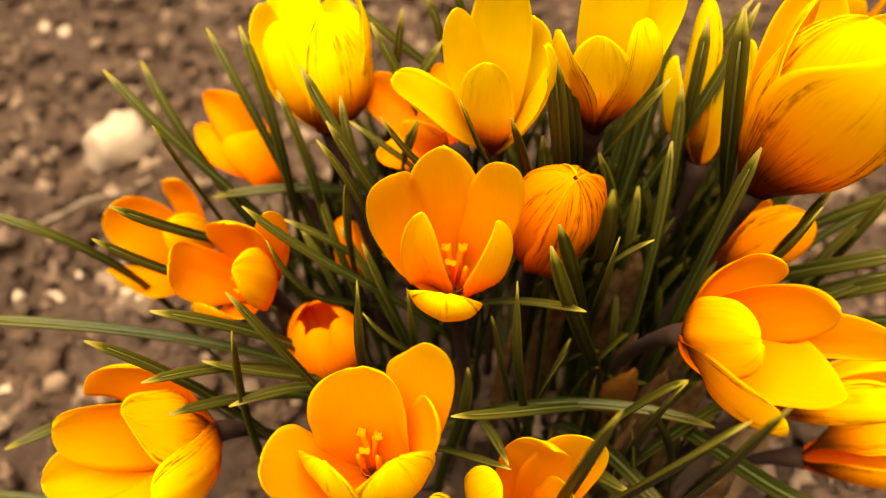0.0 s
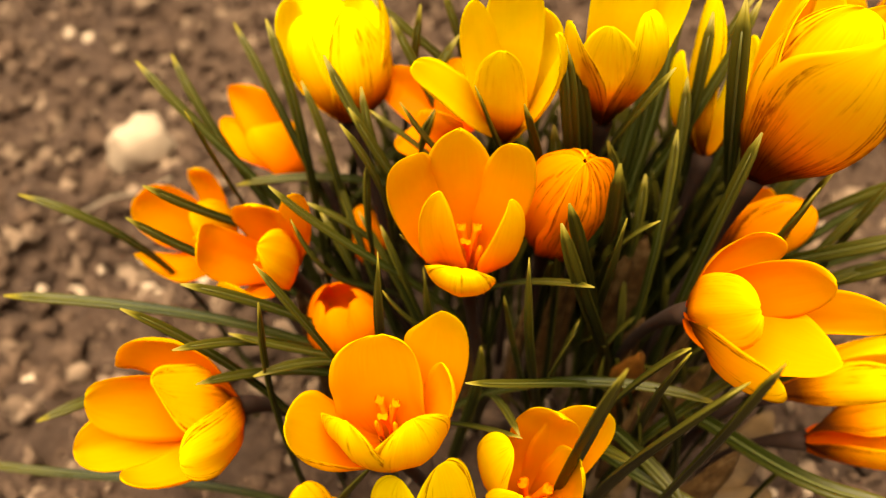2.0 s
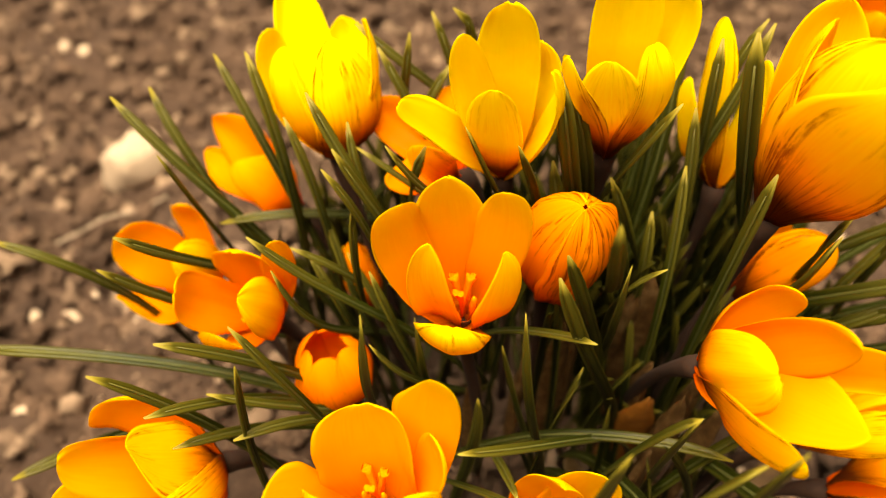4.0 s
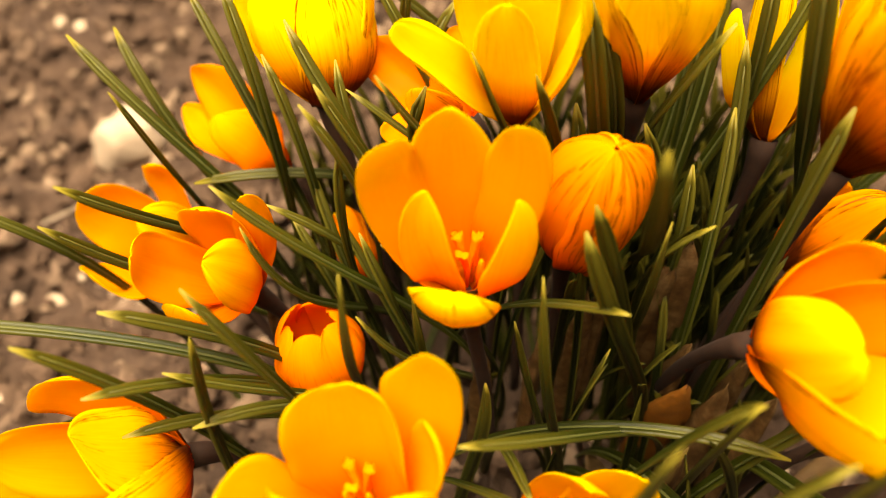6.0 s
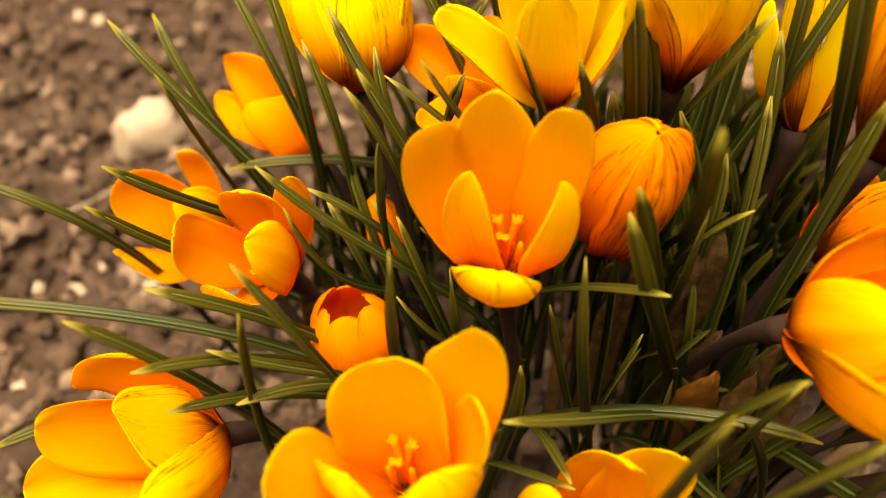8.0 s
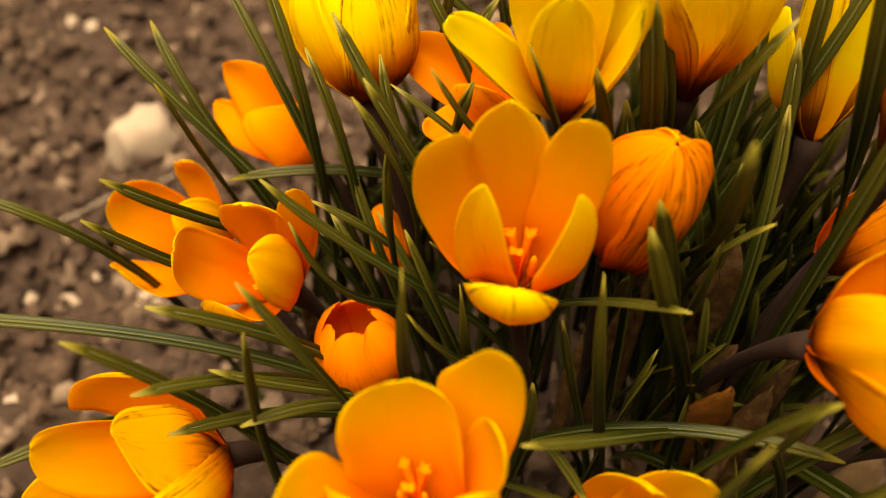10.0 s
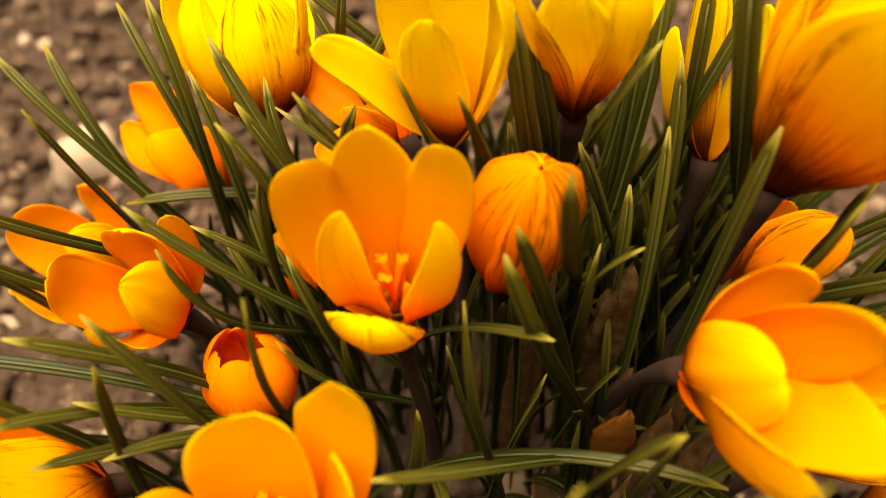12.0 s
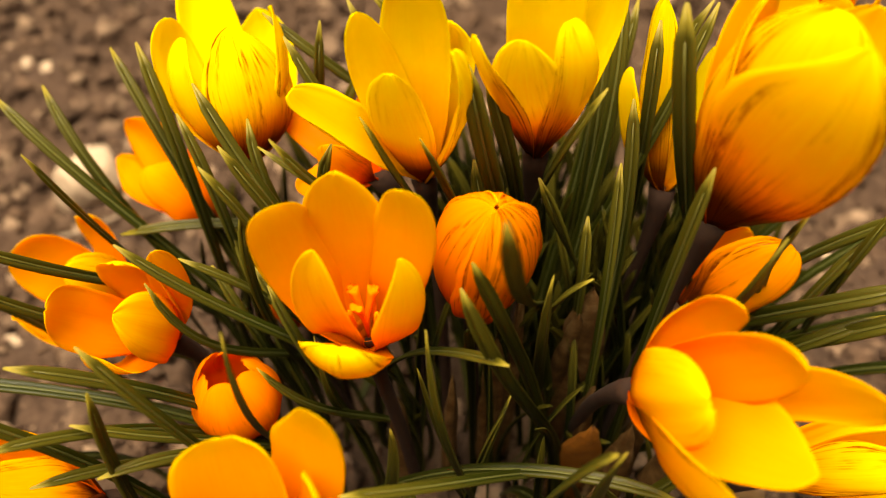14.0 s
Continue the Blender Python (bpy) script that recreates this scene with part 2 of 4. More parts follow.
def tube(name, path, radii, mats, parent=None, sides=10):
    """A tapered round rod along a path, closed at both ends."""
    path = np.asarray(path)
    tan = np.gradient(path, axis=0)
    tan /= np.linalg.norm(tan, axis=1)[:, None]
    ref = np.array([0.31, 0.95, 0.05])
    verts, faces = [], []
    for p, t, r in zip(path, tan, radii):
        x = np.cross(t, ref)
        x /= np.linalg.norm(x)
        y = np.cross(t, x)
        for k in range(sides):
            a = 2 * math.pi * k / sides
            verts.append(tuple(p + r * (math.cos(a) * x + math.sin(a) * y)))
    n = len(path)
    for i in range(n - 1):
        for k in range(sides):
            k2 = (k + 1) % sides
            faces.append((i * sides + k, i * sides + k2, (i + 1) * sides + k2, (i + 1) * sides + k))
    faces.append(tuple(reversed(range(sides))))
    faces.append(tuple((n - 1) * sides + k for k in range(sides)))
    return mesh_object(name, verts, faces, mats, parent)


# ---- the ground ----
def ground_height(x, y):
    mound = 0.078 * math.exp(-((x - 0.03) / 0.16) ** 2 - ((y - 0.13) / 0.15) ** 2)
    fade = 1 / (1 + ((x * x + y * y) / 1.5) ** 2)
    v = Vector((x, y, 0.0))
    rough = 0.012 * noise.noise(v * 14) + 0.009 * noise.noise(v * 37 + Vector((3, 1, 0))) + 0.008 * noise.noise(v * 80) + 0.006 * noise.noise(v * 170)
    return mound + rough * fade


def spread(near_a, near_b, step, far):
    out = list(np.arange(near_a, near_b + step, step))
    s = step
    lo, hi = [near_a], [out[-1]]
    while hi[-1] < far:
        s *= 1.35
        hi.append(hi[-1] + s)
        lo.append(lo[-1] - s)
    return np.array(lo[:0:-1] + out + hi[1:])


def build_ground():
    xs, ys = spread(-0.52, 0.34, 0.0045, 300), spread(-0.02, 0.75, 0.0045, 300)
    verts = [(float(x), float(y), ground_height(x, y)) for y in ys for x in xs]
    w = len(xs)
    faces = [(j * w + i, j * w + i + 1, (j + 1) * w + i + 1, (j + 1) * w + i) for j in range(len(ys) - 1) for i in range(w - 1)]
    return tagged(mesh_object("ground", verts, faces, [SOIL]), "dry brown crumbly garden soil", "soil", kind="structure")


build_ground()


def lump(seed, rough=0.25, detail=2, sub=2):
    """The mesh of an uneven stone of radius 1."""
    bm = bmesh.new()
    bmesh.ops.create_icosphere(bm, subdivisions=sub, radius=1)
    o = Vector((seed * 3.1, seed * 1.7, seed * 0.9))
    for v in bm.verts:
        d = v.co.normalized()
        f = 1 + rough * noise.noise(d * 1.3 + o) * 1.6 + rough * 0.5 * noise.noise(d * 3.1 + o) + rough * 0.2 * noise.noise(d * 7 + o)
        v.co = d * f
    return bm


def build_clods():
    """Crumbs of soil strewn over the bed, one mesh."""
    rng = random.Random(5)
    shapes = []
    for k in range(6):
        bm = lump(k + 11, 0.95, 2, 2)
        shapes.append((np.array([v.co[:] for v in bm.verts]), [[v.index for v in f.verts] for f in bm.faces]))
        bm.free()
    verts, faces = [], []
    for _ in range(12000):
        x, y = (rng.uniform(-0.5, 0.3), rng.uniform(0.0, 0.7)) if rng.random() < 0.85 else (rng.gauss(-0.1, 0.5), rng.gauss(0.3, 0.5))
        r = 0.0009 + 0.0060 * rng.random() ** 2.8
        if rng.random() < 0.03 and x < -0.07:
            r = rng.uniform(0.004, 0.0085)
        vs, fs = shapes[rng.randrange(6)]
        rot = np.array(Euler((rng.uniform(0, 6), rng.uniform(0, 6), rng.uniform(0, 6))).to_matrix())
        z = ground_height(x, y) + r * (0.25 if r < 0.005 else 0.1)
        k = len(verts)
        pts = (vs * [1, rng.uniform(0.7, 1.1), rng.uniform(0.6, 0.9)]) @ rot.T * r + [x, y, z]
        verts.extend(pts.tolist())
        faces.extend([[i + k for i in f] for f in fs])
    return tagged(mesh_object("soil_crumbs", verts, faces, [CLOD]), "small brown crumbs of dry garden soil", "soil crumbs", kind="stuff")


build_clods()


def pebble(x, y, r, flat, seed, mat, label, rough=0.3):
    bm = lump(seed, rough, 2, 3)
    rng = random.Random(seed)
    for _ in range(9):
        d = Vector((rng.gauss(0, 1), rng.gauss(0, 1), rng.gauss(0, 1))).normalized()
        cut = rng.uniform(0.62, 0.85)
        for v in bm.verts:
            over = v.co.dot(d) - cut
            if over > 0:
                v.co -= d * over * 0.92
    me = bpy.data.meshes.new("pebble")
    bm.to_mesh(me)
    bm.free()
    me.materials.append(mat)
    me.polygons.foreach_set("use_smooth", [True] * len(me.polygons))
    ob = new("pebble", me)
    ob.matrix_world = Matrix.LocRotScale((x, y, ground_height(x, y) + r * flat * 0.45), Euler((0.2 * math.sin(seed), 0.2 * math.cos(seed), seed * 1.3)), (r, r * 0.85, r * flat))
    return tagged(ob, label, "stone", group="stones on the bed")


# ---- crocus flowers ----
def stigma(top, q, axis, d, size, rng):
    """One branch of the stigma: a slim stalk that widens into a frilled, open trumpet."""
    side = np.cross(axis, d)
    n, rows = 14, []
    for h_, o_, r_ in ((0.002, 0, 0.0004), (0.009, 0.0005, 0.0006), (0.0125, 0.0012, 0.0008), (0.0150, 0.0021, 0.0010), (0.0172, 0.0031, 0.0013), (0.0184, 0.0037, 0.0017)):
        last = r_ > 0.0012
        ring = []
        for j in range(n):
            w = 2 * math.pi * j / n
            frill = (0.0012 * (0.5 + 0.5 * math.cos(3 * w + rng.uniform(-0.5, 0.5))) + rng.uniform(0, 0.0005)) if last else 0
            ring.append(q + size * (axis * (h_ + frill) + d * (o_ + 0.75 * r_ * math.cos(w)) + side * r_ * math.sin(w)))
        rows.append(np.array(ring))
    rows += [rows[-1].mean(0) + (rows[-1] - rows[-1].mean(0)) * 0.5 - axis * 0.0006 * size]
    verts = np.concatenate(rows).tolist()
    faces = [(i * n + j, i * n + (j + 1) % n, (i + 1) * n + (j + 1) % n, (i + 1) * n + j) for i in range(len(rows) - 1) for j in range(n)]
    faces += [tuple(reversed(range(n))), tuple((len(rows) - 1) * n + j for j in range(n))]
    return mesh_object("stigma_branch", verts, faces, [STIGMA], top)


def crocus(form, base, tilt, heading, tepals, tone="gold", root=None):
    """A flower whose cup starts at base and leans by tilt degrees towards heading. Each petal: direction round the axis (degrees),
    distance of its tip from the axis, height of the tip, width, belly (mm), turn about its own length (degrees), outer or inner ring,
    and, where known, how flat it is across, how pointed, and how far its tip bends outwards (mm). root: where the tube leaves the soil."""
    rng = random.Random(int(abs(base[0] * 1e5) + abs(base[1] * 1e5)))
    top = new("crocus_flower")
    B = np.array(base)
    t, h = radians(tilt), radians(heading)
    axis = np.array([math.sin(t) * math.cos(h), math.sin(t) * math.sin(h), math.cos(t)])
    ex = np.array([1.0, 0, 0]) - axis * axis[0]
    ex /= np.linalg.norm(ex)
    ey = np.cross(axis, ex)
    g = ground_height(base[0], base[1])
    top.location = (base[0], base[1], g)
    inv = Vector((-base[0], -base[1], -g))
    foot = np.array(inv)
    nu, nv = 17, 28
    s = 1 - (1 - np.linspace(0, 1, nv)) ** 1.5
    u = np.linspace(-1, 1, nu)
    for az, r, hgt, width, belly, roll, ring, *more in tepals:
        flat, point, lip = more or ((0.47 if form == "bud" else 0.72), (0.85 if ring == "p" else 0.66 if ring == "i" else 0.55), 0.0)
        a = radians(az)
        rad = math.cos(a) * ex + math.sin(a) * ey
        side = np.cross(axis, rad)
        k = 0.001
        full, high = (1.2, 0.86) if form == "bud" else (0.9, 0.72)
        P = np.array([[0.7 * k, 0], [(0.50 * r + 1.1 * belly) * k, 0.16 * hgt * k], [(0.95 * r + full * belly) * k, high * hgt * k], [r * k, hgt * k]])
        plain_d = ring == "d" and form == "cup" and not more
        if plain_d:
            P[1] = [(0.2 * r + 0.25 * belly) * k, 0.3 * hgt * k]
        funnel = form in ("vase", "big")
        if funnel:
            P[1] = [(0.22 * r + 0.45 * belly) * k, 0.30 * hgt * k]
        mid = bezier(P, s)
        tan = np.gradient(mid, axis=0)
        tan /= np.linalg.norm(tan, axis=1)[:, None]
        inward = np.stack([-tan[:, 1], tan[:, 0]], 1)
        mid = mid - inward * (lip * k * np.clip((s - 0.55) / 0.45, 0, 1) ** 2)[:, None]
        rise = 0.36 + 0.64 * np.sin(np.clip(s / 0.5, 0, 1) * math.pi / 2)
        if plain_d:
            rise = 0.16 + 0.84 * np.sin(np.clip(s / 0.65, 0, 1) * math.pi / 2)
        if funnel:
            rise = 0.20 + 0.80 * np.sin(np.clip(s / 0.6, 0, 1) * math.pi / 2)
        fall = np.clip(1 - (np.clip(s - 0.52, 0, 1) / 0.485) ** 2.3, 0.0004, 1) ** point
        ragged = np.array([noise.noise(Vector((az * 0.37, 5.0 * b_, base[1] * 70))) for b_ in s])
        half = width * k / 2 * rise * fall * (1 + 0.05 * ragged)
        bow = flat * width * k
        turn_by = np.clip(s / 0.35, 0, 1) * radians(roll)
        lat = u[None, :] * half[:, None]
        wave = np.array([[noise.noise(Vector((az * 0.1 + 2.2 * a_, 3.0 * b_, base[0] * 90))) for a_ in u] for b_ in s]) * 0.0011 * np.abs(u)[None, :] ** 1.5
        crease = np.exp(-(u[None, :] / 0.14) ** 2) * np.sin(s * math.pi)[:, None] * -0.0003
        ripple = np.array([[noise.noise(Vector((1.4 * a_ + az, 1.9 * b_, base[1] * 120))) for a_ in u] for b_ in s]) * 0.0006
        sag = bow * (1 - np.cos(lat / bow)) + wave + crease + ripple * np.clip(s / 0.3, 0, 1)[:, None]
        lat = bow * np.sin(lat / bow)
        ca, sa = np.cos(turn_by)[:, None], np.sin(turn_by)[:, None]
        across, deep = lat * ca - sag * sa * -1, sag * ca - lat * sa * -1
        R = mid[:, 0][:, None] + inward[:, 0][:, None] * deep
        H = mid[:, 1][:, None] + inward[:, 1][:, None] * deep
        grid = B + foot + R[..., None] * rad + H[..., None] * axis + across[..., None] * side
        uv = np.stack(np.broadcast_arrays(u[None, :] * 0.5 + 0.5, s[:, None]), 2)
        inside, plain, veined, brown, foot_dark = PETALS[tone]
        if form == "big" or (form != "bud" and tone == "warm") or (form in ("cup", "vase") and tone == "yellow"):
            plain, veined = foot_dark, brown
        out = PETAL_SMALL if form == "small" else PETAL_BUD if form == "bud" else brown if ring == "d" else veined if ring == "o" else plain
        shell("petal", grid, 0.0004, [out, inside], top, uv)
    # tube of the flower down to the soil
    gz = np.array([*root, 0]) if root else np.array([base[0] * 0.75 + 0.25 * 0.03, base[1] * 0.75 + 0.25 * 0.13, 0])
    gz[2] = ground_height(gz[0], gz[1]) - 0.004
    path = bezier(np.array([gz, gz + [0, 0, 0.5 * (base[2] - gz[2])], B - axis * 0.015, B + axis * 0.0004]) + foot, np.linspace(0, 1, 12))
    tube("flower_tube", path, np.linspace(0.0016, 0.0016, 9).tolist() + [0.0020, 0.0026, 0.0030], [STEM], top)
    if form in ("open", "small"):
        size = float(np.mean([math.hypot(q[1], q[2]) for q in tepals])) / 47
        # the throat, where the petals grow together
        ring = [[B + foot + axis * h_ + r_ * (math.cos(w) * ex + math.sin(w) * ey) for w in np.linspace(0, 2 * math.pi, 13)] for h_, r_ in
                ((-0.001, 0.0016), (0.001, 0.0022), (0.0025, 0.0026), (0.004, 0.0029))]
        shell("throat", np.array(ring), 0.0004, [STEM, PETALS[tone][0]], top, np.stack(np.broadcast_arrays(np.linspace(0, 1, 13)[None, :], np.linspace(0, 0.2, 4)[:, None]), 2))
        q = B + foot
        for k in range(3):
            a = rng.uniform(0, 1) + k * 2.1
            d = math.cos(a) * ex + math.sin(a) * ey
            stigma(top, q, axis, d, size, rng)
        for k in range(3):
            a = rng.uniform(0, 1) + 1.0 + k * 2.1
            d = math.cos(a) * ex + math.sin(a) * ey
            path = [q + (axis * h_ + d * o_) * size for h_, o_ in ((0.002, 0.002), (0.007, 0.003), (0.008, 0.0032), (0.0138, 0.0038), (0.0150, 0.0038))]
            tube("stamen", path, [r_ * size for r_ in (0.0004, 0.0004, 0.0010, 0.0008, 0.0003)], [POLLEN], top, 8)
    texts = {"open": "wide open orange-yellow crocus flower with bright petals", "vase": "half-open yellow crocus flower tapering to a brown foot", "cup": "half-open yellow crocus flower with brown-veined petals",
             "big": "large yellow crocus flower leaning towards the light", "small": "small half-closed orange crocus flower", "bud": "closed orange crocus bud with dark brown veins"}
    return tagged(top, texts[form].replace("yellow", "orange" if tone in ("orange", "deep") else "yellow").replace("orange-orange", "deep orange"), "flower", group="crocus flowers")


# ---- crocus leaves ----
def leaf(root, c1, c2, tip, width, skin=None):
    """A narrow channelled leaf along a bent line (tenths of a millimetre), width in mm, with a pale rib down the channel."""
    rng = random.Random(int(abs(root[0] * 31 + tip[1] * 17 + tip[2])))
    P = np.array([root, c1, c2, tip]) * 0.0001
    n = 26
    s = np.linspace(0, 1, n)
    mid = bezier(P, s)
    tan = np.gradient(mid, axis=0)
    tan /= np.linalg.norm(tan, axis=1)[:, None]
    # the channel faces outwards and up
    away = np.array([mid[-1, 0] - 0.02, mid[-1, 1] - 0.13, 0.0])
    away = np.array([0, 0, 1.0]) - 0.6 * away / (np.linalg.norm(away) + 1e-6) + 0.25 * np.array([rng.uniform(-1, 1), rng.uniform(-1, 1), 0])
    side = np.cross(tan, away)
    side /= np.linalg.norm(side, axis=1)[:, None]
    up = np.cross(side, tan)
    length = np.linalg.norm(np.diff(mid, axis=0), axis=1).sum()
    gone = (1 - s) * length
    taper = np.clip(gone / 0.009, 0, 1) ** 0.5
    half = width * 0.0005 * (0.75 + 0.25 * np.sin(np.clip(s * 1.2, 0, 1) * math.pi / 2)) * (0.16 + 0.84 * taper)
    u = np.array([-1, -0.72, -0.36, -0.18, 0, 0.18, 0.36, 0.72, 1.0])
    prof = np.array([0.10, 0.30, 0.16, -0.02, -0.06, -0.02, 0.16, 0.30, 0.10])
    lat = u[None, :] * half[:, None]
    hgt = prof[None, :] * half[:, None] * 1.2
    grid = mid[:, None, :] + lat[..., None] * side[:, None, :] + hgt[..., None] * up[:, None, :]
    foot = mid[0].copy()
    uv = np.stack(np.broadcast_arrays(u[None, :] * 0.5 + 0.5, s[:, None]), 2)
    skin = skin or LEAF
    ob = shell("crocus_leaf", grid - foot, 0.0005, [skin, skin], None, uv)
    ob.location = foot
    c = np.array([-0.16, 0, 0.16])
    lat = c[None, :] * half[:, None] * np.clip(gone / 0.010, 0.2, 1)[:, None]
    strip = mid[:, None, :] + lat[..., None] * side[:, None, :] + (np.array([0.05, 0.0, 0.05])[None, :] * half[:, None] * 1.2 + 0.00028)[..., None] * up[:, None, :]
    uv = np.stack(np.broadcast_arrays(c[None, :] + 0.5, s[:, None]), 2)
    shell("midrib", strip[1:-1] - foot, 0.0002, [RIB if skin is LEAF else skin] * 2, ob, uv[1:-1])["label"] = "pale green stripe along the leaf"
    return tagged(ob, "narrow dark green crocus leaf with a pale midrib", "leaf", group="crocus leaves")


# ---- the flowers ----
crocus("open", (0.0050, 0.1124, 0.1648), 2.0, -96.5, [
    (112, 7.5, 39.8, 17.9, 5.1, -18, "p", 1.07, 0.88, -0.3),
    (170, 15.1, 37.7, 15.8, 4.8, -41, "o", 0.52, 0.62, -3.1),
    (19, 11.5, 40.0, 13.8, 3.4, 55, "o", 0.50, 0.58, -2.6),
    (-164, 7.6, 30.3, 11.0, 4.1, 74, "i", 0.46, 0.87, -0.8),
    (-26, 7.5, 28.8, 11.0, 7.0, -38, "i", 0.54, 0.91, 2.0),
    (-98, 19.0, 21.5, 19.5, 2.0, -3, "o", 0.45, 0.50, -3.5),
])
crocus("open", (-0.0110, 0.0735, 0.1517), 8.0, 135.1, [
    (79, 5.8, 31.1, 22.8, 0.3, 12, "o", 0.52, 0.40, -1.3),
    (19, 14.4, 36.5, 17.4, 6.4, 45, "i", 0.48, 0.73, 0.6),
    (-139, 19.4, 27.5, 19.2, 3.4, -34, "o", 0.45, 0.52, 1.5),
    (-6, 13.1, 28.5, 11.9, 5.6, 30, "p", 0.51, 0.97, 0.6),
    (-112, 13.4, 26.5, 19.0, 5.4, -14, "o", 0.72, 0.52, -0.2),
    (-58, 14.4, 26.0, 20.5, 7.0, -3, "o", 0.55, 0.58, 0.6),
])
crocus("open", (0.0560, 0.0992, 0.1678), 41.6, -50.6, [
    (83, 13.8, 25.6, 11.0, 5.3, -30, "o", 0.45, 0.55, -0.3),
    (-177, 9.8, 28.0, 17.6, 1.7, 5, "i", 0.80, 0.50, -1.6),
    (62, 6.9, 36.7, 14.1, 2.9, -27, "i", 0.72, 0.78, -2.1),
    (-72, 11.7, 36.1, 17.4, 0.5, 37, "i", 0.69, 1.00, -0.9),
    (-4, 19.4, 36.1, 13.3, 3.9, 34, "o", 0.57, 0.63, 0.3),
    (-114, 18.6, 31.7, 12.5, 0.0, -42, "o", 0.58, 0.55, -1.7),
], "warm", root=(0.0511, 0.1268))
crocus("small", (-0.0264, 0.1138, 0.1294), 6, 150, [
    (150, 4.6, 22.4, 13.5, 8.5, 6, "i", 0.56, 0.62, 0.0),
    (92, 4.8, 21.4, 14.0, 8.5, -4, "o", 0.58, 0.58, 0.0),
    (30, 4.4, 21.0, 13.5, 8.5, 5, "i", 0.56, 0.62, 0.0),
    (-152, 4.2, 21.0, 13.5, 9.0, -8, "o", 0.56, 0.58, 0.0),
    (-82, 4.0, 21.6, 16.0, 9.5, 10, "i", 0.56, 0.55, 0.0),
    (-30, 4.6, 21.6, 15.0, 9.0, -6, "o", 0.56, 0.58, 0.0),
], "deep")
crocus("open", (-0.0443, 0.1255, 0.1470), 34.8, -133.8, [
    (74, 14.7, 21.3, 20.0, 1.4, 6, "o", 0.75, 0.45, -2.0),
    (164, 7.2, 28.8, 15.5, 7.7, 12, "i", 0.80, 0.61, -1.2),
    (-133, 7.9, 14.4, 16.4, 7.5, 35, "o", 0.70, 0.55, 0.3),
    (0, 8.8, 24.5, 15.5, 6.0, -2, "i", 0.85, 0.66, 1.2),
    (37, 18.9, 23.5, 8.5, 2.0, 66, "o", 0.75, 0.45, 2.3),
], "orange")
crocus("open", (-0.0714, 0.1535, 0.1226), 33.7, -139.7, [
    (140, 18.2, 26.5, 19.4, 4.6, 3, "o", 0.67, 0.53, -0.8),
    (87, 19.9, 19.8, 10.9, 5.3, 4, "o", 0.80, 0.56, 0.4),
    (-147, 13.5, 21.9, 18.9, 6.8, 19, "i", 0.81, 0.66, 0.5),
    (5, 12.6, 29.6, 17.1, 6.8, -20, "o", 0.84, 0.63, -0.6),
], "orange")
crocus("cup", (-0.0273, 0.1602, 0.1713), 31.5, 111.0, [
    (165, 12.9, 35.7, 15.2, 5.5, -11, "o", 0.76, 0.59, -2.3),
    (-160, 9.9, 31.3, 15.7, 6.0, 19, "i", 0.72, 0.62, -3.1),
    (-48, 6.9, 27.6, 26.0, 9.9, 8, "o", 0.82, 0.68, 2.9),
    (111, 15.7, 47.0, 16.5, 4.0, -2, "i", 0.65, 0.66, 0.0),
    (81, 24.9, 33.4, 19.2, 8.2, 22, "i", 0.93, 0.76, 1.3),
    (7, 13.4, 32.7, 14.5, 5.0, 7, "o", 0.65, 0.55, 0.0),
], "yellow")
crocus("open", (-0.0531, 0.0926, 0.1324), 64.4, -142.2, [
    (106, 22.7, 28.5, 16.0, 2.3, 33, "o", 0.48, 0.56, -3.9),
    (142, 13.2, 34.1, 21.7, 0.2, 23, "i", 0.54, 0.49, -0.5),
    (-155, 16.5, 36.3, 17.6, 3.2, -6, "o", 0.68, 0.54, -0.8),
    (-73, 9.9, 32.4, 15.4, 7.1, -21, "o", 0.68, 0.55, -1.5),
    (74, 10.7, 24.1, 19.1, 0.0, -34, "o", 1.06, 0.79, 2.7),
    (6, 26.4, 27.9, 15.2, 3.9, 7, "o", 0.77, 0.54, -0.5),
], "warm")
crocus("vase", (-0.0434, 0.1682, 0.1427), 50.8, 161.0, [
    (94, 14.7, 35.8, 18.0, 5.9, -11, "i", 0.74, 0.80, 0.9),
    (-105, 0.0, 22.8, 18.4, 5.5, 30, "i", 0.63, 0.71, -0.0),
    (128, 15.7, 30.3, 15.2, 7.5, 17, "o", 0.72, 0.56, 2.4),
], "deep")
crocus("cup", (0.0045, 0.1525, 0.1730), 44, 172, [
    (120, 20.9, 23.2, 14.0, 4.0, -4, "o"),
    (174, 14.7, 11.9, 12.0, 3.0, -18, "i"),
    (85, 24.4, 10.5, 14.0, 3.0, 26, "i"),
    (-149, 2.4, 14.4, 11.0, 3.0, 55, "o"),
], "deep")
crocus("vase", (0.0148, 0.1501, 0.1744), 16.0, -112.9, [
    (-174, 17.6, 34.5, 11.5, 1.9, -32, "o", 0.59, 0.42, 2.5),
    (131, 8.3, 43.9, 12.4, 5.7, -3, "i", 0.76, 0.69, 0.8),
    (-83, 5.2, 41.9, 14.1, 5.6, -20, "i", 0.60, 0.56, 1.3),
    (69, 12.2, 47.2, 16.0, 5.0, 5, "o", 0.65, 0.55, 0.0),
    (-24, 13.7, 45.9, 12.3, 7.9, 13, "o", 0.93, 0.71, -0.3),
    (43, 15.1, 36.9, 14.7, 5.1, 8, "i", 0.66, 0.66, -0.5),
], "yellow")
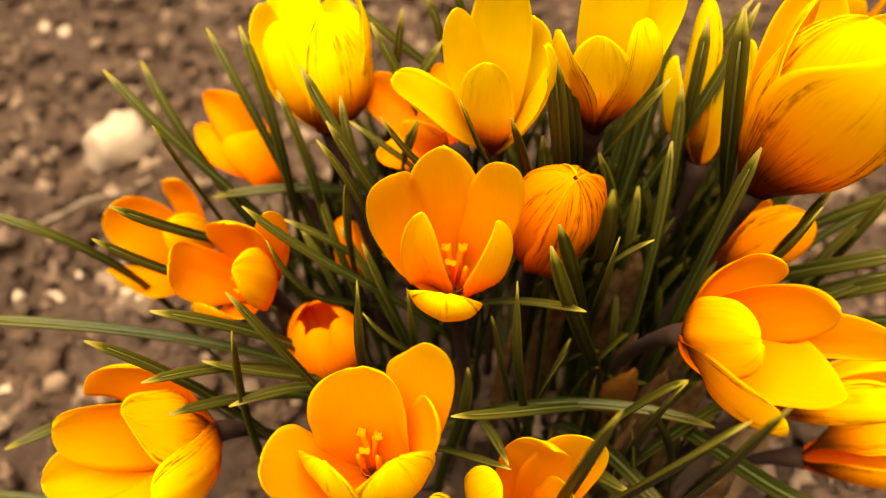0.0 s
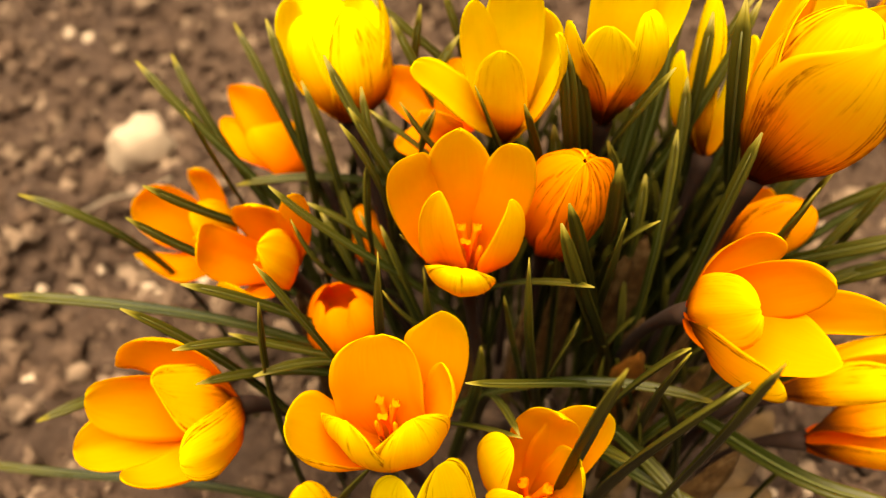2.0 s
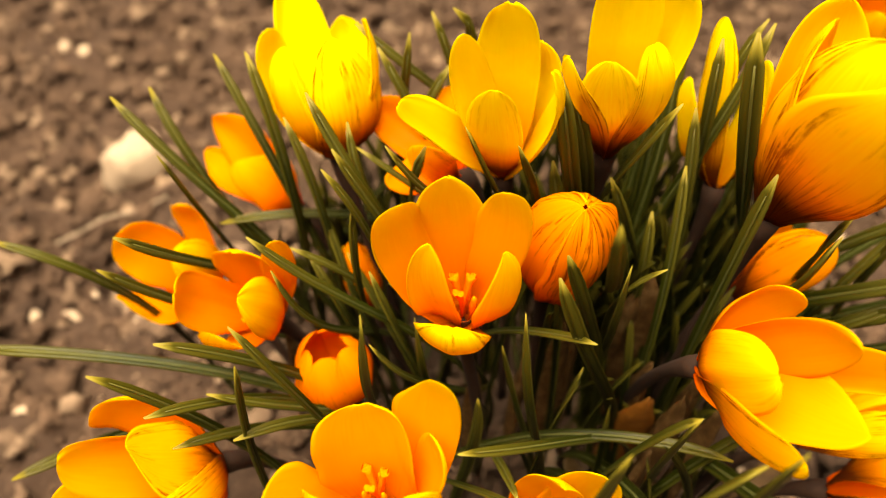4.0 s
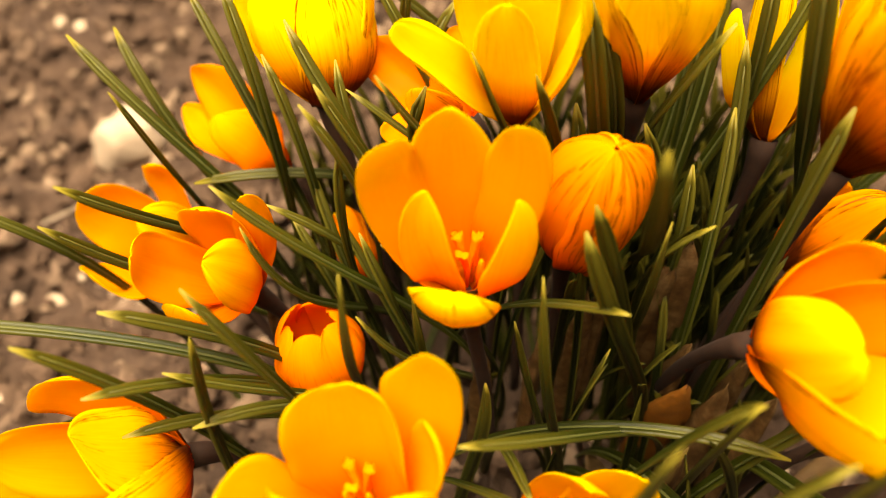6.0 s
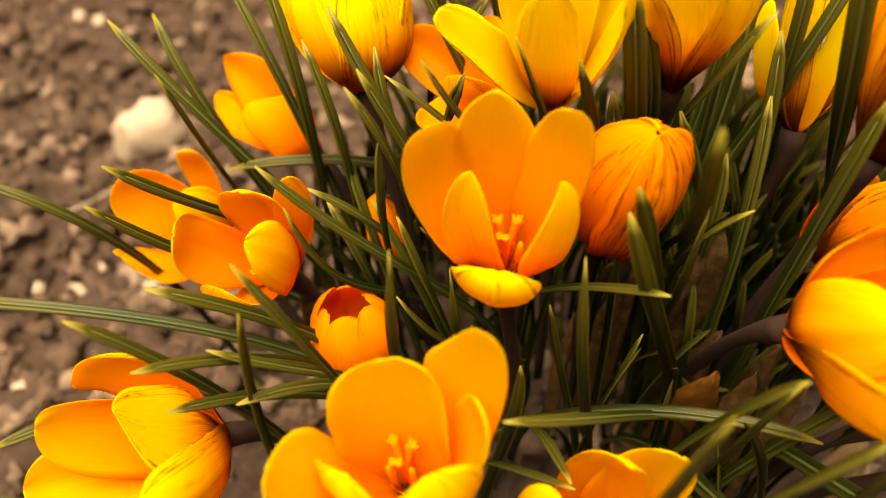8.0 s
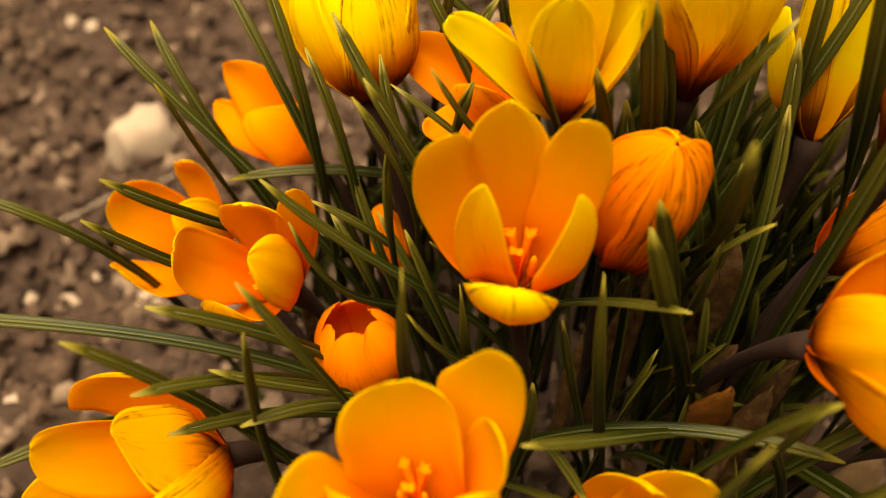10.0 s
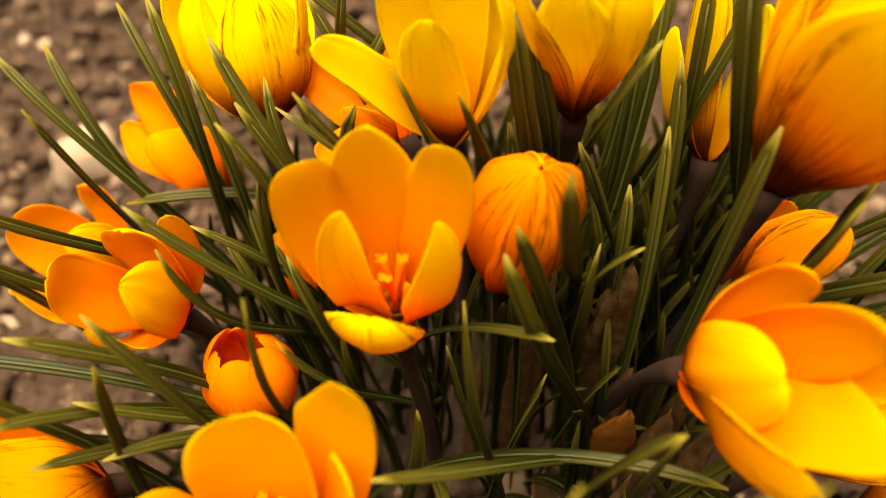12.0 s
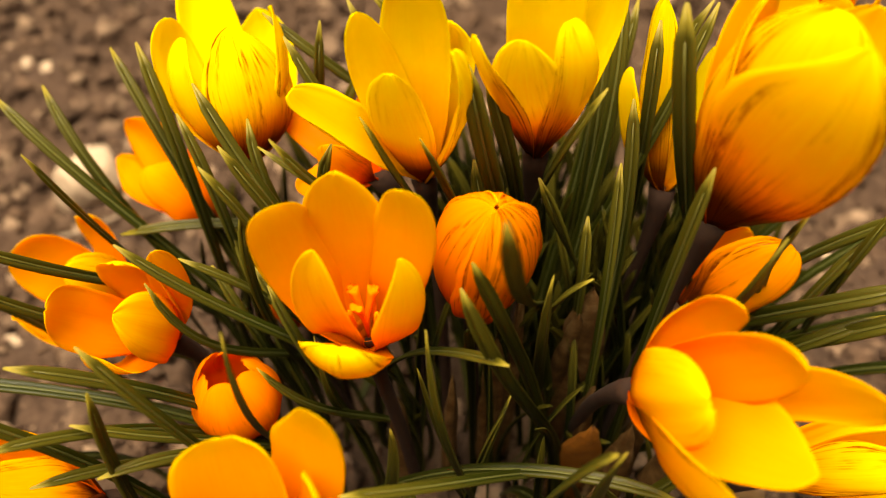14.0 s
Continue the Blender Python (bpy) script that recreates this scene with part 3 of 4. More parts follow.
crocus("vase", (0.0393, 0.1517, 0.1801), 10.2, -90.0, [
    (-127, 10.7, 39.6, 16.1, 3.9, 32, "i", 0.51, 0.64, -1.3),
    (-53, 7.1, 42.2, 11.0, 10.6, -14, "o", 0.45, 0.45, -2.6),
    (-157, 13.3, 37.9, 13.4, 3.6, 9, "o", 0.62, 0.57, 0.9),
    (91, 12.2, 50.5, 17.0, 5.0, -4, "i", 0.65, 0.66, 0.0),
    (42, 15.8, 42.2, 15.0, 5.0, 6, "i", 0.65, 0.66, -0.0),
], "yellow")
crocus("big", (0.0716, 0.1268, 0.1838), 12.8, 12.7, [
    (131, 10.9, 43.0, 20.0, 6.0, 12, "d", 0.65, 0.55, 0.0),
    (-121, 2.5, 45.9, 26.6, 7.2, -4, "o", 0.79, 0.56, -1.3),
    (-104, 17.4, 47.4, 26.8, 9.4, -25, "o", 1.05, 0.95, 1.7),
    (91, 19.1, 43.0, 21.5, 5.0, -10, "i", 0.65, 0.66, 0.0),
    (30, 11.4, 44.5, 20.5, 5.0, 5, "i", 0.65, 0.66, 0.0),
], "gold")
crocus("cup", (0.0694, 0.1537, 0.1676), 22, 83, [
    (-158, 6.5, 42.6, 10.0, 3.0, 24, "o"),
    (-10, 11.3, 35.6, 9.0, 3.0, -52, "o"),
    (163, 10.5, 27.0, 9.0, 3.0, 44, "i"),
    (1, 6.4, 32.8, 10.0, 3.0, 33, "i"),
], "yellow")
crocus("cup", (0.0762, 0.1385, 0.1425), 57.3, 24.8, [
    (-45, 4.7, 29.1, 24.3, 4.5, -20, "d", 0.53, 0.60, -1.0),
    (-83, 8.3, 27.4, 17.5, 5.0, -11, "d", 0.65, 0.55, -0.0),
    (105, 8.5, 24.9, 16.5, 5.0, 14, "o", 0.65, 0.55, -0.0),
], "deep")
crocus("cup", (0.0988, 0.0957, 0.1160), 71.9, -16.1, [
    (68, 9.7, 38.8, 23.1, 5.1, 39, "d", 0.90, 0.55, -0.0),
    (-106, 2.5, 38.7, 20.0, 4.1, -1, "d", 0.65, 0.55, 0.0),
    (0, 12.0, 38.0, 16.0, 5.0, 0, "i", 0.65, 0.66, 0.0),
], "warm")
crocus("cup", (0.0877, 0.1019, 0.1301), 62, 2, [
    (49, 1.5, 34.7, 12.0, 4.0, 49, "d"),
    (-126, 12.5, 30.9, 12.0, 4.0, -24, "d"),
    (55, 12.4, 35.1, 11.0, 3.0, -16, "i"),
])
crocus("open", (0.0193, 0.0701, 0.1252), -9.8, 134.7, [
    (86, 9.2, 41.4, 16.3, 8.2, -13, "p", 0.71, 0.82, -1.9),
    (48, 14.2, 39.1, 15.9, 5.0, 17, "o", 0.67, 0.56, -0.0),
    (174, 10.9, 40.4, 14.2, 6.7, 33, "o", 0.73, 0.57, -0.8),
    (-11, 5.1, 37.0, 15.7, 4.9, 24, "o", 0.64, 0.56, -0.1),
    (-135, 11.1, 36.3, 14.5, 6.0, 6, "i", 0.65, 0.66, 0.0),
    (-81, 15.2, 35.1, 14.5, 5.0, -1, "o", 0.65, 0.55, 0.0),
])
crocus("cup", (-0.0020, 0.0585, 0.1140), 9, 99, [
    (-8, 3.1, 45.6, 18.0, 5.0, -55, "o"),
    (-171, 6.0, 40.6, 18.0, 5.0, 54, "i"),
    (161, 11.3, 32.3, 10.0, 3.0, 0, "i"),
    (-11, 15.0, 34.7, 14.0, 4.0, -39, "o"),
], "yellow")
crocus("cup", (-0.0301, 0.0608, 0.1145), 21, 106, [
    (-45, 0.5, 25.7, 14.0, 5.0, -21, "o"),
    (-155, 6.6, 22.1, 12.0, 4.0, 45, "i"),
    (29, 5.3, 18.4, 12.0, 4.0, 42, "i"),
], "orange")
crocus("bud", (-0.0219, 0.1475, 0.1227), 30, 122, [
    (-71, 1.6, 22.2, 9.0, 4.0, -3, "o"),
    (167, 2.7, 20.3, 9.0, 4.0, 0, "o"),
    (22, 2.2, 19.6, 9.0, 4.0, -0, "o"),
])
crocus("bud", (0.0259, 0.1300, 0.1565), 17, -72, [
    (-141, 0.6, 41.5, 25.0, 10.5, 0, "o"),
    (-51, 0.5, 41.5, 25.0, 10.5, -0, "o"),
    (74, 1.2, 40.0, 25.0, 10.5, 0, "o"),
    (-89, 0.8, 40.8, 19.0, 8.6, -0, "i"),
    (135, 0.7, 40.8, 19.0, 8.6, 0, "i"),
    (38, 0.8, 40.9, 19.0, 8.6, -0, "i"),
])
crocus("cup", (0.1150, 0.2080, 0.1630), 14, -60, [
    (-116, 6.5, 30.7, 15.0, 5.0, -3, "o"),
    (-11, 8.0, 31.0, 15.0, 5.0, -25, "i"),
    (133, 7.6, 29.4, 15.0, 5.0, -17, "o"),
    (70, 8.0, 31.0, 15.0, 5.0, 5, "i"),
], "orange")

# ---- the leaves ----
leaf((-289, 1477, 620), (-251, 1650, 1079), (-529, 1427, 1588), (-852, 1662, 1858), 3.1)
leaf((-412, 1480, 585), (-348, 1713, 947), (-594, 1451, 1538), (-797, 1771, 1807), 2.9)
leaf((-556, 1639, 498), (-628, 1794, 1044), (-565, 1431, 1457), (-622, 1346, 1944), 3.1)
leaf((-430, 1589, 567), (-472, 1783, 1153), (-530, 1357, 1464), (-695, 1176, 1864), 3.4)
leaf((-359, 1414, 598), (-224, 1476, 1145), (-628, 1287, 1383), (-757, 1161, 1773), 3.4)
leaf((-646, 1456, 484), (-994, 1747, 571), (-638, 1267, 1565), (-1137, 1355, 1648), 2.9)
leaf((-94, 1161, 679), (-91, 1160, 1337), (-675, 1138, 1465), (-1138, 1121, 1514), 3.4)
leaf((-138, 1200, 665), (-167, 1249, 1083), (-291, 1094, 1498), (-585, 976, 1760), 3.4)
leaf((-309, 990, 601), (-310, 963, 1036), (-455, 960, 1458), (-666, 861, 1819), 3.4)
leaf((-211, 1210, 646), (-172, 1215, 1099), (-369, 1082, 1479), (-574, 826, 1724), 2.9)
leaf((-79, 1134, 673), (-79, 1283, 1116), (-232, 994, 1395), (-493, 930, 1642), 2.6)
leaf((-390, 851, 534), (-364, 877, 951), (-448, 830, 1385), (-393, 900, 1800), 3.6)
leaf((3, 1153, 692), (-73, 1135, 880), (-125, 1055, 1529), (-428, 846, 1597), 2.9)
leaf((-138, 1164, 665), (-43, 1140, 1125), (-347, 1060, 1381), (-564, 841, 1566), 2.6)
leaf((-129, 968, 640), (-200, 1099, 1042), (-186, 856, 1511), (-395, 935, 1883), 3.4)
leaf((-135, 1290, 677), (-57, 1761, 1168), (-258, 1022, 1422), (-361, 1137, 1806), 2.9)
leaf((85, 1247, 722), (205, 1351, 1276), (-166, 1157, 1527), (-404, 1165, 1882), 3.1)
leaf((9, 1393, 703), (-201, 1632, 920), (-34, 1276, 1516), (-358, 1280, 1718), 2.4)
leaf((-350, 1483, 602), (-479, 1664, 998), (-308, 1392, 1609), (-484, 1682, 1981), 3.4)
leaf((-236, 1427, 644), (-249, 1549, 1021), (-374, 1485, 1630), (-607, 1797, 1895), 3.1)
leaf((-221, 1357, 649), (-351, 1492, 995), (-206, 1330, 1551), (-387, 1554, 1885), 3.1)
leaf((74, 1289, 710), (176, 1412, 1189), (-117, 1291, 1635), (-310, 1502, 1999), 3.6)
leaf((-46, 1354, 695), (-341, 1685, 1049), (-14, 1217, 1602), (-246, 1266, 1982), 3.1)
leaf((64, 1362, 710), (100, 1496, 1155), (-57, 1307, 1565), (-240, 1366, 1949), 3.1)
leaf((-67, 1378, 694), (121, 1879, 940), (-187, 1268, 1559), (-232, 1545, 1878), 2.9)
leaf((264, 1485, 718), (167, 2067, 908), (139, 1359, 1636), (-209, 1498, 1838), 2.4)
leaf((155, 1535, 712), (211, 2033, 1369), (53, 1330, 1596), (-111, 1288, 2027), 3.4)
leaf((-164, 1453, 656), (177, 2196, 867), (-215, 1321, 1518), (-39, 1463, 1874), 3.1)
leaf((-183, 1274, 666), (-137, 1597, 1038), (-229, 1119, 1487), (-193, 1275, 1871), 3.1)
leaf((144, 1590, 687), (150, 1950, 1049), (49, 1533, 1618), (-164, 1713, 1975), 2.9)
leaf((369, 1793, 641), (384, 2510, 1025), (172, 1585, 1727), (-230, 1813, 1975), 2.9)
leaf((-157, 1736, 603), (-220, 2333, 1024), (-143, 1610, 1544), (-86, 1753, 1990), 2.4)
leaf((145, 1812, 629), (-99, 2447, 949), (156, 1665, 1593), (-34, 1837, 1996), 3.1)
leaf((-253, 1659, 601), (-9, 2464, 624), (-246, 1564, 1581), (19, 1780, 1882), 2.9)
leaf((260, 1517, 716), (242, 1972, 1286), (202, 1302, 1615), (53, 1311, 2060), 3.8)
leaf((330, 1485, 712), (336, 1693, 1232), (277, 1357, 1609), (161, 1273, 2042), 3.8)
leaf((389, 1440, 727), (435, 1808, 1229), (325, 1254, 1672), (244, 1359, 2141), 4.1)
leaf((438, 1480, 719), (349, 1989, 1125), (427, 1301, 1643), (280, 1448, 2059), 3.6)
leaf((313, 1566, 697), (490, 1974, 1220), (296, 1363, 1646), (493, 1351, 2089), 4.1)
leaf((422, 1274, 718), (507, 1825, 1439), (348, 941, 1678), (296, 914, 2196), 2.9)
leaf((446, 1181, 710), (463, 1324, 1156), (382, 1080, 1544), (254, 1068, 1945), 3.1)
leaf((474, 1084, 703), (535, 1331, 1151), (363, 909, 1539), (235, 1019, 1936), 3.4)
leaf((401, 1192, 722), (482, 1551, 1092), (364, 1008, 1474), (402, 1130, 1841), 3.1)
leaf((361, 1320, 738), (623, 1402, 1070), (274, 1224, 1533), (470, 1112, 1852), 3.1)
leaf((-152, 1067, 650), (-160, 1370, 1115), (-162, 819, 1510), (-135, 918, 1948), 2.9)
leaf((102, 1156, 711), (182, 1430, 1148), (-19, 994, 1372), (-149, 1024, 1696), 2.9)
leaf((-12, 1124, 695), (-22, 1498, 974), (-32, 956, 1369), (-57, 1116, 1670), 2.9)
leaf((114, 1333, 711), (233, 1300, 1106), (-48, 1307, 1412), (-113, 1161, 1735), 2.6)
leaf((260, 978, 693), (326, 1140, 1069), (178, 852, 1477), (175, 1000, 1848), 3.1)
leaf((6, 1372, 703), (-62, 1415, 1197), (128, 1219, 1540), (317, 960, 1801), 3.1)
leaf((259, 720, 624), (316, 856, 1090), (234, 590, 1546), (305, 623, 2005), 4.5)
leaf((547, 1090, 689), (577, 1177, 1218), (340, 893, 1493), (44, 747, 1750), 2.9)
leaf((-84, 1083, 669), (-147, 1040, 1169), (275, 1021, 1482), (653, 879, 1470), 3.3)
leaf((495, 941, 681), (595, 1058, 1073), (442, 822, 1421), (496, 804, 1793), 4.2)
leaf((333, 753, 623), (424, 866, 1063), (333, 621, 1542), (522, 631, 1960), 6.0)
leaf((542, 754, 616), (557, 823, 1121), (535, 633, 1590), (532, 591, 2081), 4.8)
leaf((-112, 1035, 667), (-84, 1075, 1015), (-48, 893, 1370), (171, 723, 1572), 2.9)
leaf((77, 1166, 704), (118, 1109, 904), (81, 1049, 1426), (170, 751, 1530), 2.6)
leaf((794, 1372, 664), (966, 1669, 1217), (648, 1201, 1729), (600, 1362, 2249), 4.3)
leaf((597, 1181, 691), (623, 1218, 1133), (606, 1159, 1587), (665, 1210, 2028), 4.1)
leaf((765, 1301, 667), (913, 1736, 1241), (723, 1084, 1545), (753, 1066, 2005), 5.3)
leaf((868, 1395, 631), (1335, 1873, 1157), (744, 1210, 1487), (857, 1208, 1921), 4.1)
leaf((632, 1472, 696), (704, 1854, 1060), (616, 1389, 1655), (630, 1604, 2074), 3.4)
leaf((460, 1477, 707), (387, 1595, 1192), (603, 1453, 1670), (743, 1621, 2102), 3.6)
leaf((567, 1269, 718), (504, 1261, 1142), (624, 1363, 1555), (588, 1533, 1935), 3.1)
leaf((524, 1161, 717), (526, 1233, 1088), (537, 1162, 1545), (552, 1393, 1881), 3.4)
leaf((726, 1486, 657), (885, 1706, 1027), (767, 1241, 1518), (1145, 1209, 1726), 4.6)
leaf((821, 1427, 648), (974, 1639, 1021), (843, 1200, 1442), (1159, 1169, 1692), 4.1)
leaf((1060, 1429, 570), (1254, 1638, 939), (995, 1306, 1384), (1150, 1400, 1758), 3.4)
leaf((869, 1600, 605), (1021, 1718, 962), (913, 1491, 1468), (1205, 1390, 1749), 3.6)
leaf((589, 1120, 686), (717, 1328, 1125), (663, 711, 1343), (1046, 672, 1399), 5.1)
leaf((293, 1031, 705), (607, 1096, 761), (236, 913, 1345), (448, 738, 1428), 3.6)
leaf((-303, 871, 570), (-401, 863, 1114), (-986, 904, 874), (-1343, 906, 1002), 3.1)
leaf((-657, 1314, 488), (-818, 1445, 708), (-758, 1087, 1272), (-1068, 901, 1262), 3.4)
leaf((-405, 698, 506), (-434, 747, 838), (-324, 658, 1171), (-149, 726, 1442), 3.6)
leaf((318, 1165, 722), (358, 1237, 965), (413, 918, 1376), (592, 696, 1287), 4.2)
leaf((224, 1072, 707), (284, 1213, 1085), (362, 773, 1321), (670, 687, 1280), 4.2)
leaf((236, 1675, 679), (277, 1801, 1198), (-183, 1568, 1629), (-616, 1527, 1533), 2.9)
leaf((508, 1454, 709), (469, 1607, 1063), (549, 1496, 1672), (565, 1830, 1991), 3.4)
leaf((518, 1458, 709), (404, 1523, 1147), (601, 1538, 1652), (590, 1803, 2034), 3.4)
leaf((483, 1456, 713), (304, 1539, 1105), (576, 1552, 1627), (551, 1856, 1948), 2.9)
leaf((506, 1580, 681), (455, 1815, 1012), (559, 1609, 1615), (643, 1877, 1966), 3.1)
leaf((749, 1677, 634), (712, 1559, 1130), (821, 1761, 1548), (941, 1824, 1987), 3.1)
leaf((208, 1911, 616), (-1609, 1852, 99), (403, 1927, 1696), (20, 1844, 2002), 3.1)
leaf((588, 1587, 675), (1015, 1550, 1013), (526, 1638, 1653), (755, 1689, 2069), 3.4)
leaf((20, 1161, 694), (16, 1305, 1004), (-47, 1076, 1397), (-169, 1239, 1683), 3.1)
leaf((16, 1150, 707), (27, 1190, 1018), (-85, 1194, 1374), (-243, 1370, 1597), 3.1)
leaf((258, 1046, 698), (300, 1080, 998), (185, 1037, 1288), (143, 1109, 1573), 2.9)
leaf((229, 1010, 700), (226, 1044, 963), (261, 1010, 1252), (340, 1098, 1498), 2.9)
leaf((353, 1353, 725), (371, 1554, 1067), (318, 1306, 1499), (258, 1438, 1853), 3.6)
leaf((621, 1434, 697), (647, 1654, 1094), (549, 1334, 1477), (393, 1408, 1829), 3.4)
leaf((501, 1309, 715), (512, 1563, 1002), (499, 1203, 1434), (501, 1384, 1742), 3.4)
leaf((809, 1353, 657), (1114, 1635, 787), (727, 1142, 1491), (1115, 1225, 1608), 3.6)
leaf((877, 1339, 625), (932, 1450, 932), (943, 1315, 1361), (1137, 1419, 1643), 3.1)
leaf((54, 960, 672), (-47, 952, 953), (107, 975, 1220), (88, 1015, 1493), 3.1)
leaf((426, 907, 667), (442, 912, 974), (512, 902, 1317), (724, 931, 1553), 4.2)
leaf((-109, 1205, 684), (-72, 1257, 1010), (-215, 1258, 1385), (-311, 1482, 1627), 3.1)
leaf((-143, 1262, 677), (-215, 1468, 857), (-186, 1209, 1362), (-354, 1403, 1559), 2.9)
leaf((800, 1450, 640), (950, 1560, 1000), (1050, 1380, 1420), (1500, 1300, 1560), 3.6)
leaf((850, 1500, 620), (1000, 1620, 980), (1120, 1460, 1400), (1560, 1440, 1520), 3.4)
leaf((900, 1420, 610), (1050, 1500, 960), (1150, 1330, 1330), (1540, 1210, 1430), 3.6)
leaf((880, 1560, 600), (1040, 1680, 960), (1130, 1580, 1420), (1480, 1620, 1600), 3.2)
leaf((780, 1600, 620), (900, 1720, 1010), (1000, 1640, 1480), (1320, 1740, 1700), 3.2)
leaf((300, 950, 680), (330, 930, 1100), (380, 850, 1560), (464, 754, 1879), 4.4)


def low_leaf(rng, mx, my, sx, sy, low, high):
    x, y = rng.gauss(mx, sx), rng.gauss(my, sy)
    z = ground_height(x, y)
    a, r, h = rng.uniform(0, 6.28), rng.uniform(0.004, 0.022), rng.uniform(low, high)
    dx, dy = r * math.cos(a), r * math.sin(a)
    line = [(x, y, z - 0.004), (x, y, z + 0.35 * h), (x + 0.3 * dx, y + 0.3 * dy, z + 0.75 * h), (x + dx, y + dy, z + h)]
    return leaf(*[tuple(v * 10000 for v in p) for p in line], rng.uniform(1.8, 2.5), LEAF_SHADE)


def filler_leaves():
    """Shorter, darkened leaves packed in to make the heart of the clump look shaded; those along its back are joined.
    """
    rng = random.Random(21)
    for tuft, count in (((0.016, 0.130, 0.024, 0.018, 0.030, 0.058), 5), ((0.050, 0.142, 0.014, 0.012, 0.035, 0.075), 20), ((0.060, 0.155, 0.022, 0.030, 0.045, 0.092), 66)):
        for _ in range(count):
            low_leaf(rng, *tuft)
    verts, faces, uvs = [], [], []
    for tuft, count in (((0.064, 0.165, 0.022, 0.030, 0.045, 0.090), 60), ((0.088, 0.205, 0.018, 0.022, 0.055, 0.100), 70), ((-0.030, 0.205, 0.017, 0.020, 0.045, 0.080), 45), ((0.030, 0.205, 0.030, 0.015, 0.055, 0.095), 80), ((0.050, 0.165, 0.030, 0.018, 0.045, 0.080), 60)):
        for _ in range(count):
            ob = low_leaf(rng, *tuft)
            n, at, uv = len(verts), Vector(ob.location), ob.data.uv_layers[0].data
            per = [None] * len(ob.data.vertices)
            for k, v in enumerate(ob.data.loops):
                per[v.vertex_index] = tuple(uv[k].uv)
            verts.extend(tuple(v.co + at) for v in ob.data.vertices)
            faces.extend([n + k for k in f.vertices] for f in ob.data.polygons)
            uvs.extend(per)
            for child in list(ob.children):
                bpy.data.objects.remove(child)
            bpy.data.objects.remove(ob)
    tagged(mesh_object("leaf_tuft", verts, faces, [LEAF_SHADE], None, None, uvs), "dense added crocus leaves behind the flowers, green darkened for shade", "leaves", kind="stuff")


filler_leaves()


# ---- papery sheaths round the shoots ----
def sheath(root, tip, radius, label):
    """A crumpled, flattened papery sleeve from the soil to its torn tip."""
    rng = random.Random(int(abs(tip[0]) * 1e5 + tip[2] * 1e4))
    a, c = np.array(root), np.array(tip)
    bend = np.array([(c[0] - a[0]) * -0.15, (c[1] - a[1]) * -0.15, 0.0])
    rows, n, turn = 16, 16, rng.uniform(0, 3.1)
    s = np.linspace(0, 1, rows)
    path = bezier(np.array([a, a + (c - a) * 0.35 + bend, a + (c - a) * 0.7 + bend, c]), s)
    verts = []
    for i in range(rows):
        r = radius * (0.75 + 0.35 * math.sin(min(s[i] * 1.15, 1) * math.pi)) * min(1.0, ((1 - s[i]) / 0.25) ** 0.5 + 0.08)
        for j in range(n):
            w = 2 * math.pi * j / n
            q = 1 + 0.35 * noise.noise(Vector((math.cos(w) * 1.3, math.sin(w) * 1.3, s[i] * 5 + tip[0] * 900)))
            x, y = r * q * math.cos(w), 0.5 * r * q * math.sin(w)
            torn = 0.006 * noise.noise(Vector((math.cos(w) * 2, math.sin(w) * 2, tip[1] * 700))) * s[i] ** 4
            p = path[i] - a + [x * math.cos(turn) - y * math.sin(turn), x * math.sin(turn) + y * math.cos(turn), torn]
            verts.append(tuple(p))
    faces = [(i * n + j, i * n + (j + 1) % n, (i + 1) * n + (j + 1) % n, (i + 1) * n + j) for i in range(rows - 1) for j in range(n)]
    faces += [tuple(reversed(range(n))), tuple((rows - 1) * n + j for j in range(n))]
    ob = mesh_object("bud_sheath", verts, faces, [SHEATH if "papery" in label else SHOOT])
    ob.location = root
    return tagged(ob, label, "sheath", group="papery sheaths")


sheath((0.0510, 0.1215, 0.0720), (0.0530, 0.1115, 0.1323), 0.0048, "short rounded orange-brown crocus shoot tip")
sheath((0.0511, 0.1268, 0.0720), (0.0531, 0.1168, 0.1401), 0.0044, "pale brown papery sheath round a flower stem")
sheath((0.0524, 0.1377, 0.0773), (0.0526, 0.1327, 0.1563), 0.0054, "brown papery sheath round a crocus shoot")
sheath((0.0503, 0.1398, 0.0774), (0.0500, 0.1315, 0.1486), 0.0044, "brown papery sheath round a crocus shoot")
sheath((0.0354, 0.1347, 0.0788), (0.0373, 0.1360, 0.1524), 0.0034, "brown papery sheath round a crocus shoot")
sheath((0.0300, 0.1285, 0.0790), (0.0314, 0.1278, 0.1455), 0.0030, "brown papery sheath round a crocus shoot")
sheath((0.0191, 0.1222, 0.0784), (0.0213, 0.1205, 0.1392), 0.0034, "brown papery sheath round a crocus shoot")
sheath((0.0643, 0.1200, 0.0752), (0.0651, 0.1136, 0.1400), 0.0036, "brown papery sheath round a crocus shoot")
sheath((0.0659, 0.1079, 0.0736), (0.0707, 0.1076, 0.1349), 0.0036, "brown papery sheath round a crocus shoot")
sheath((0.0489, 0.1002, 0.0749), (0.0534, 0.1011, 0.1227), 0.0036, "brown papery sheath round a crocus shoot")
sheath((0.0671, 0.0885, 0.0695), (0.0801, 0.0914, 0.1145), 0.0045, "brown papery sheath round a crocus shoot")
sheath((0.0584, 0.1115, 0.0754), (0.0621, 0.1125, 0.1325), 0.0036, "brown papery sheath round a crocus shoot")
sheath((0.0080, 0.1183, 0.0771), (0.0085, 0.1163, 0.1356), 0.0030, "brown papery sheath round a crocus shoot")
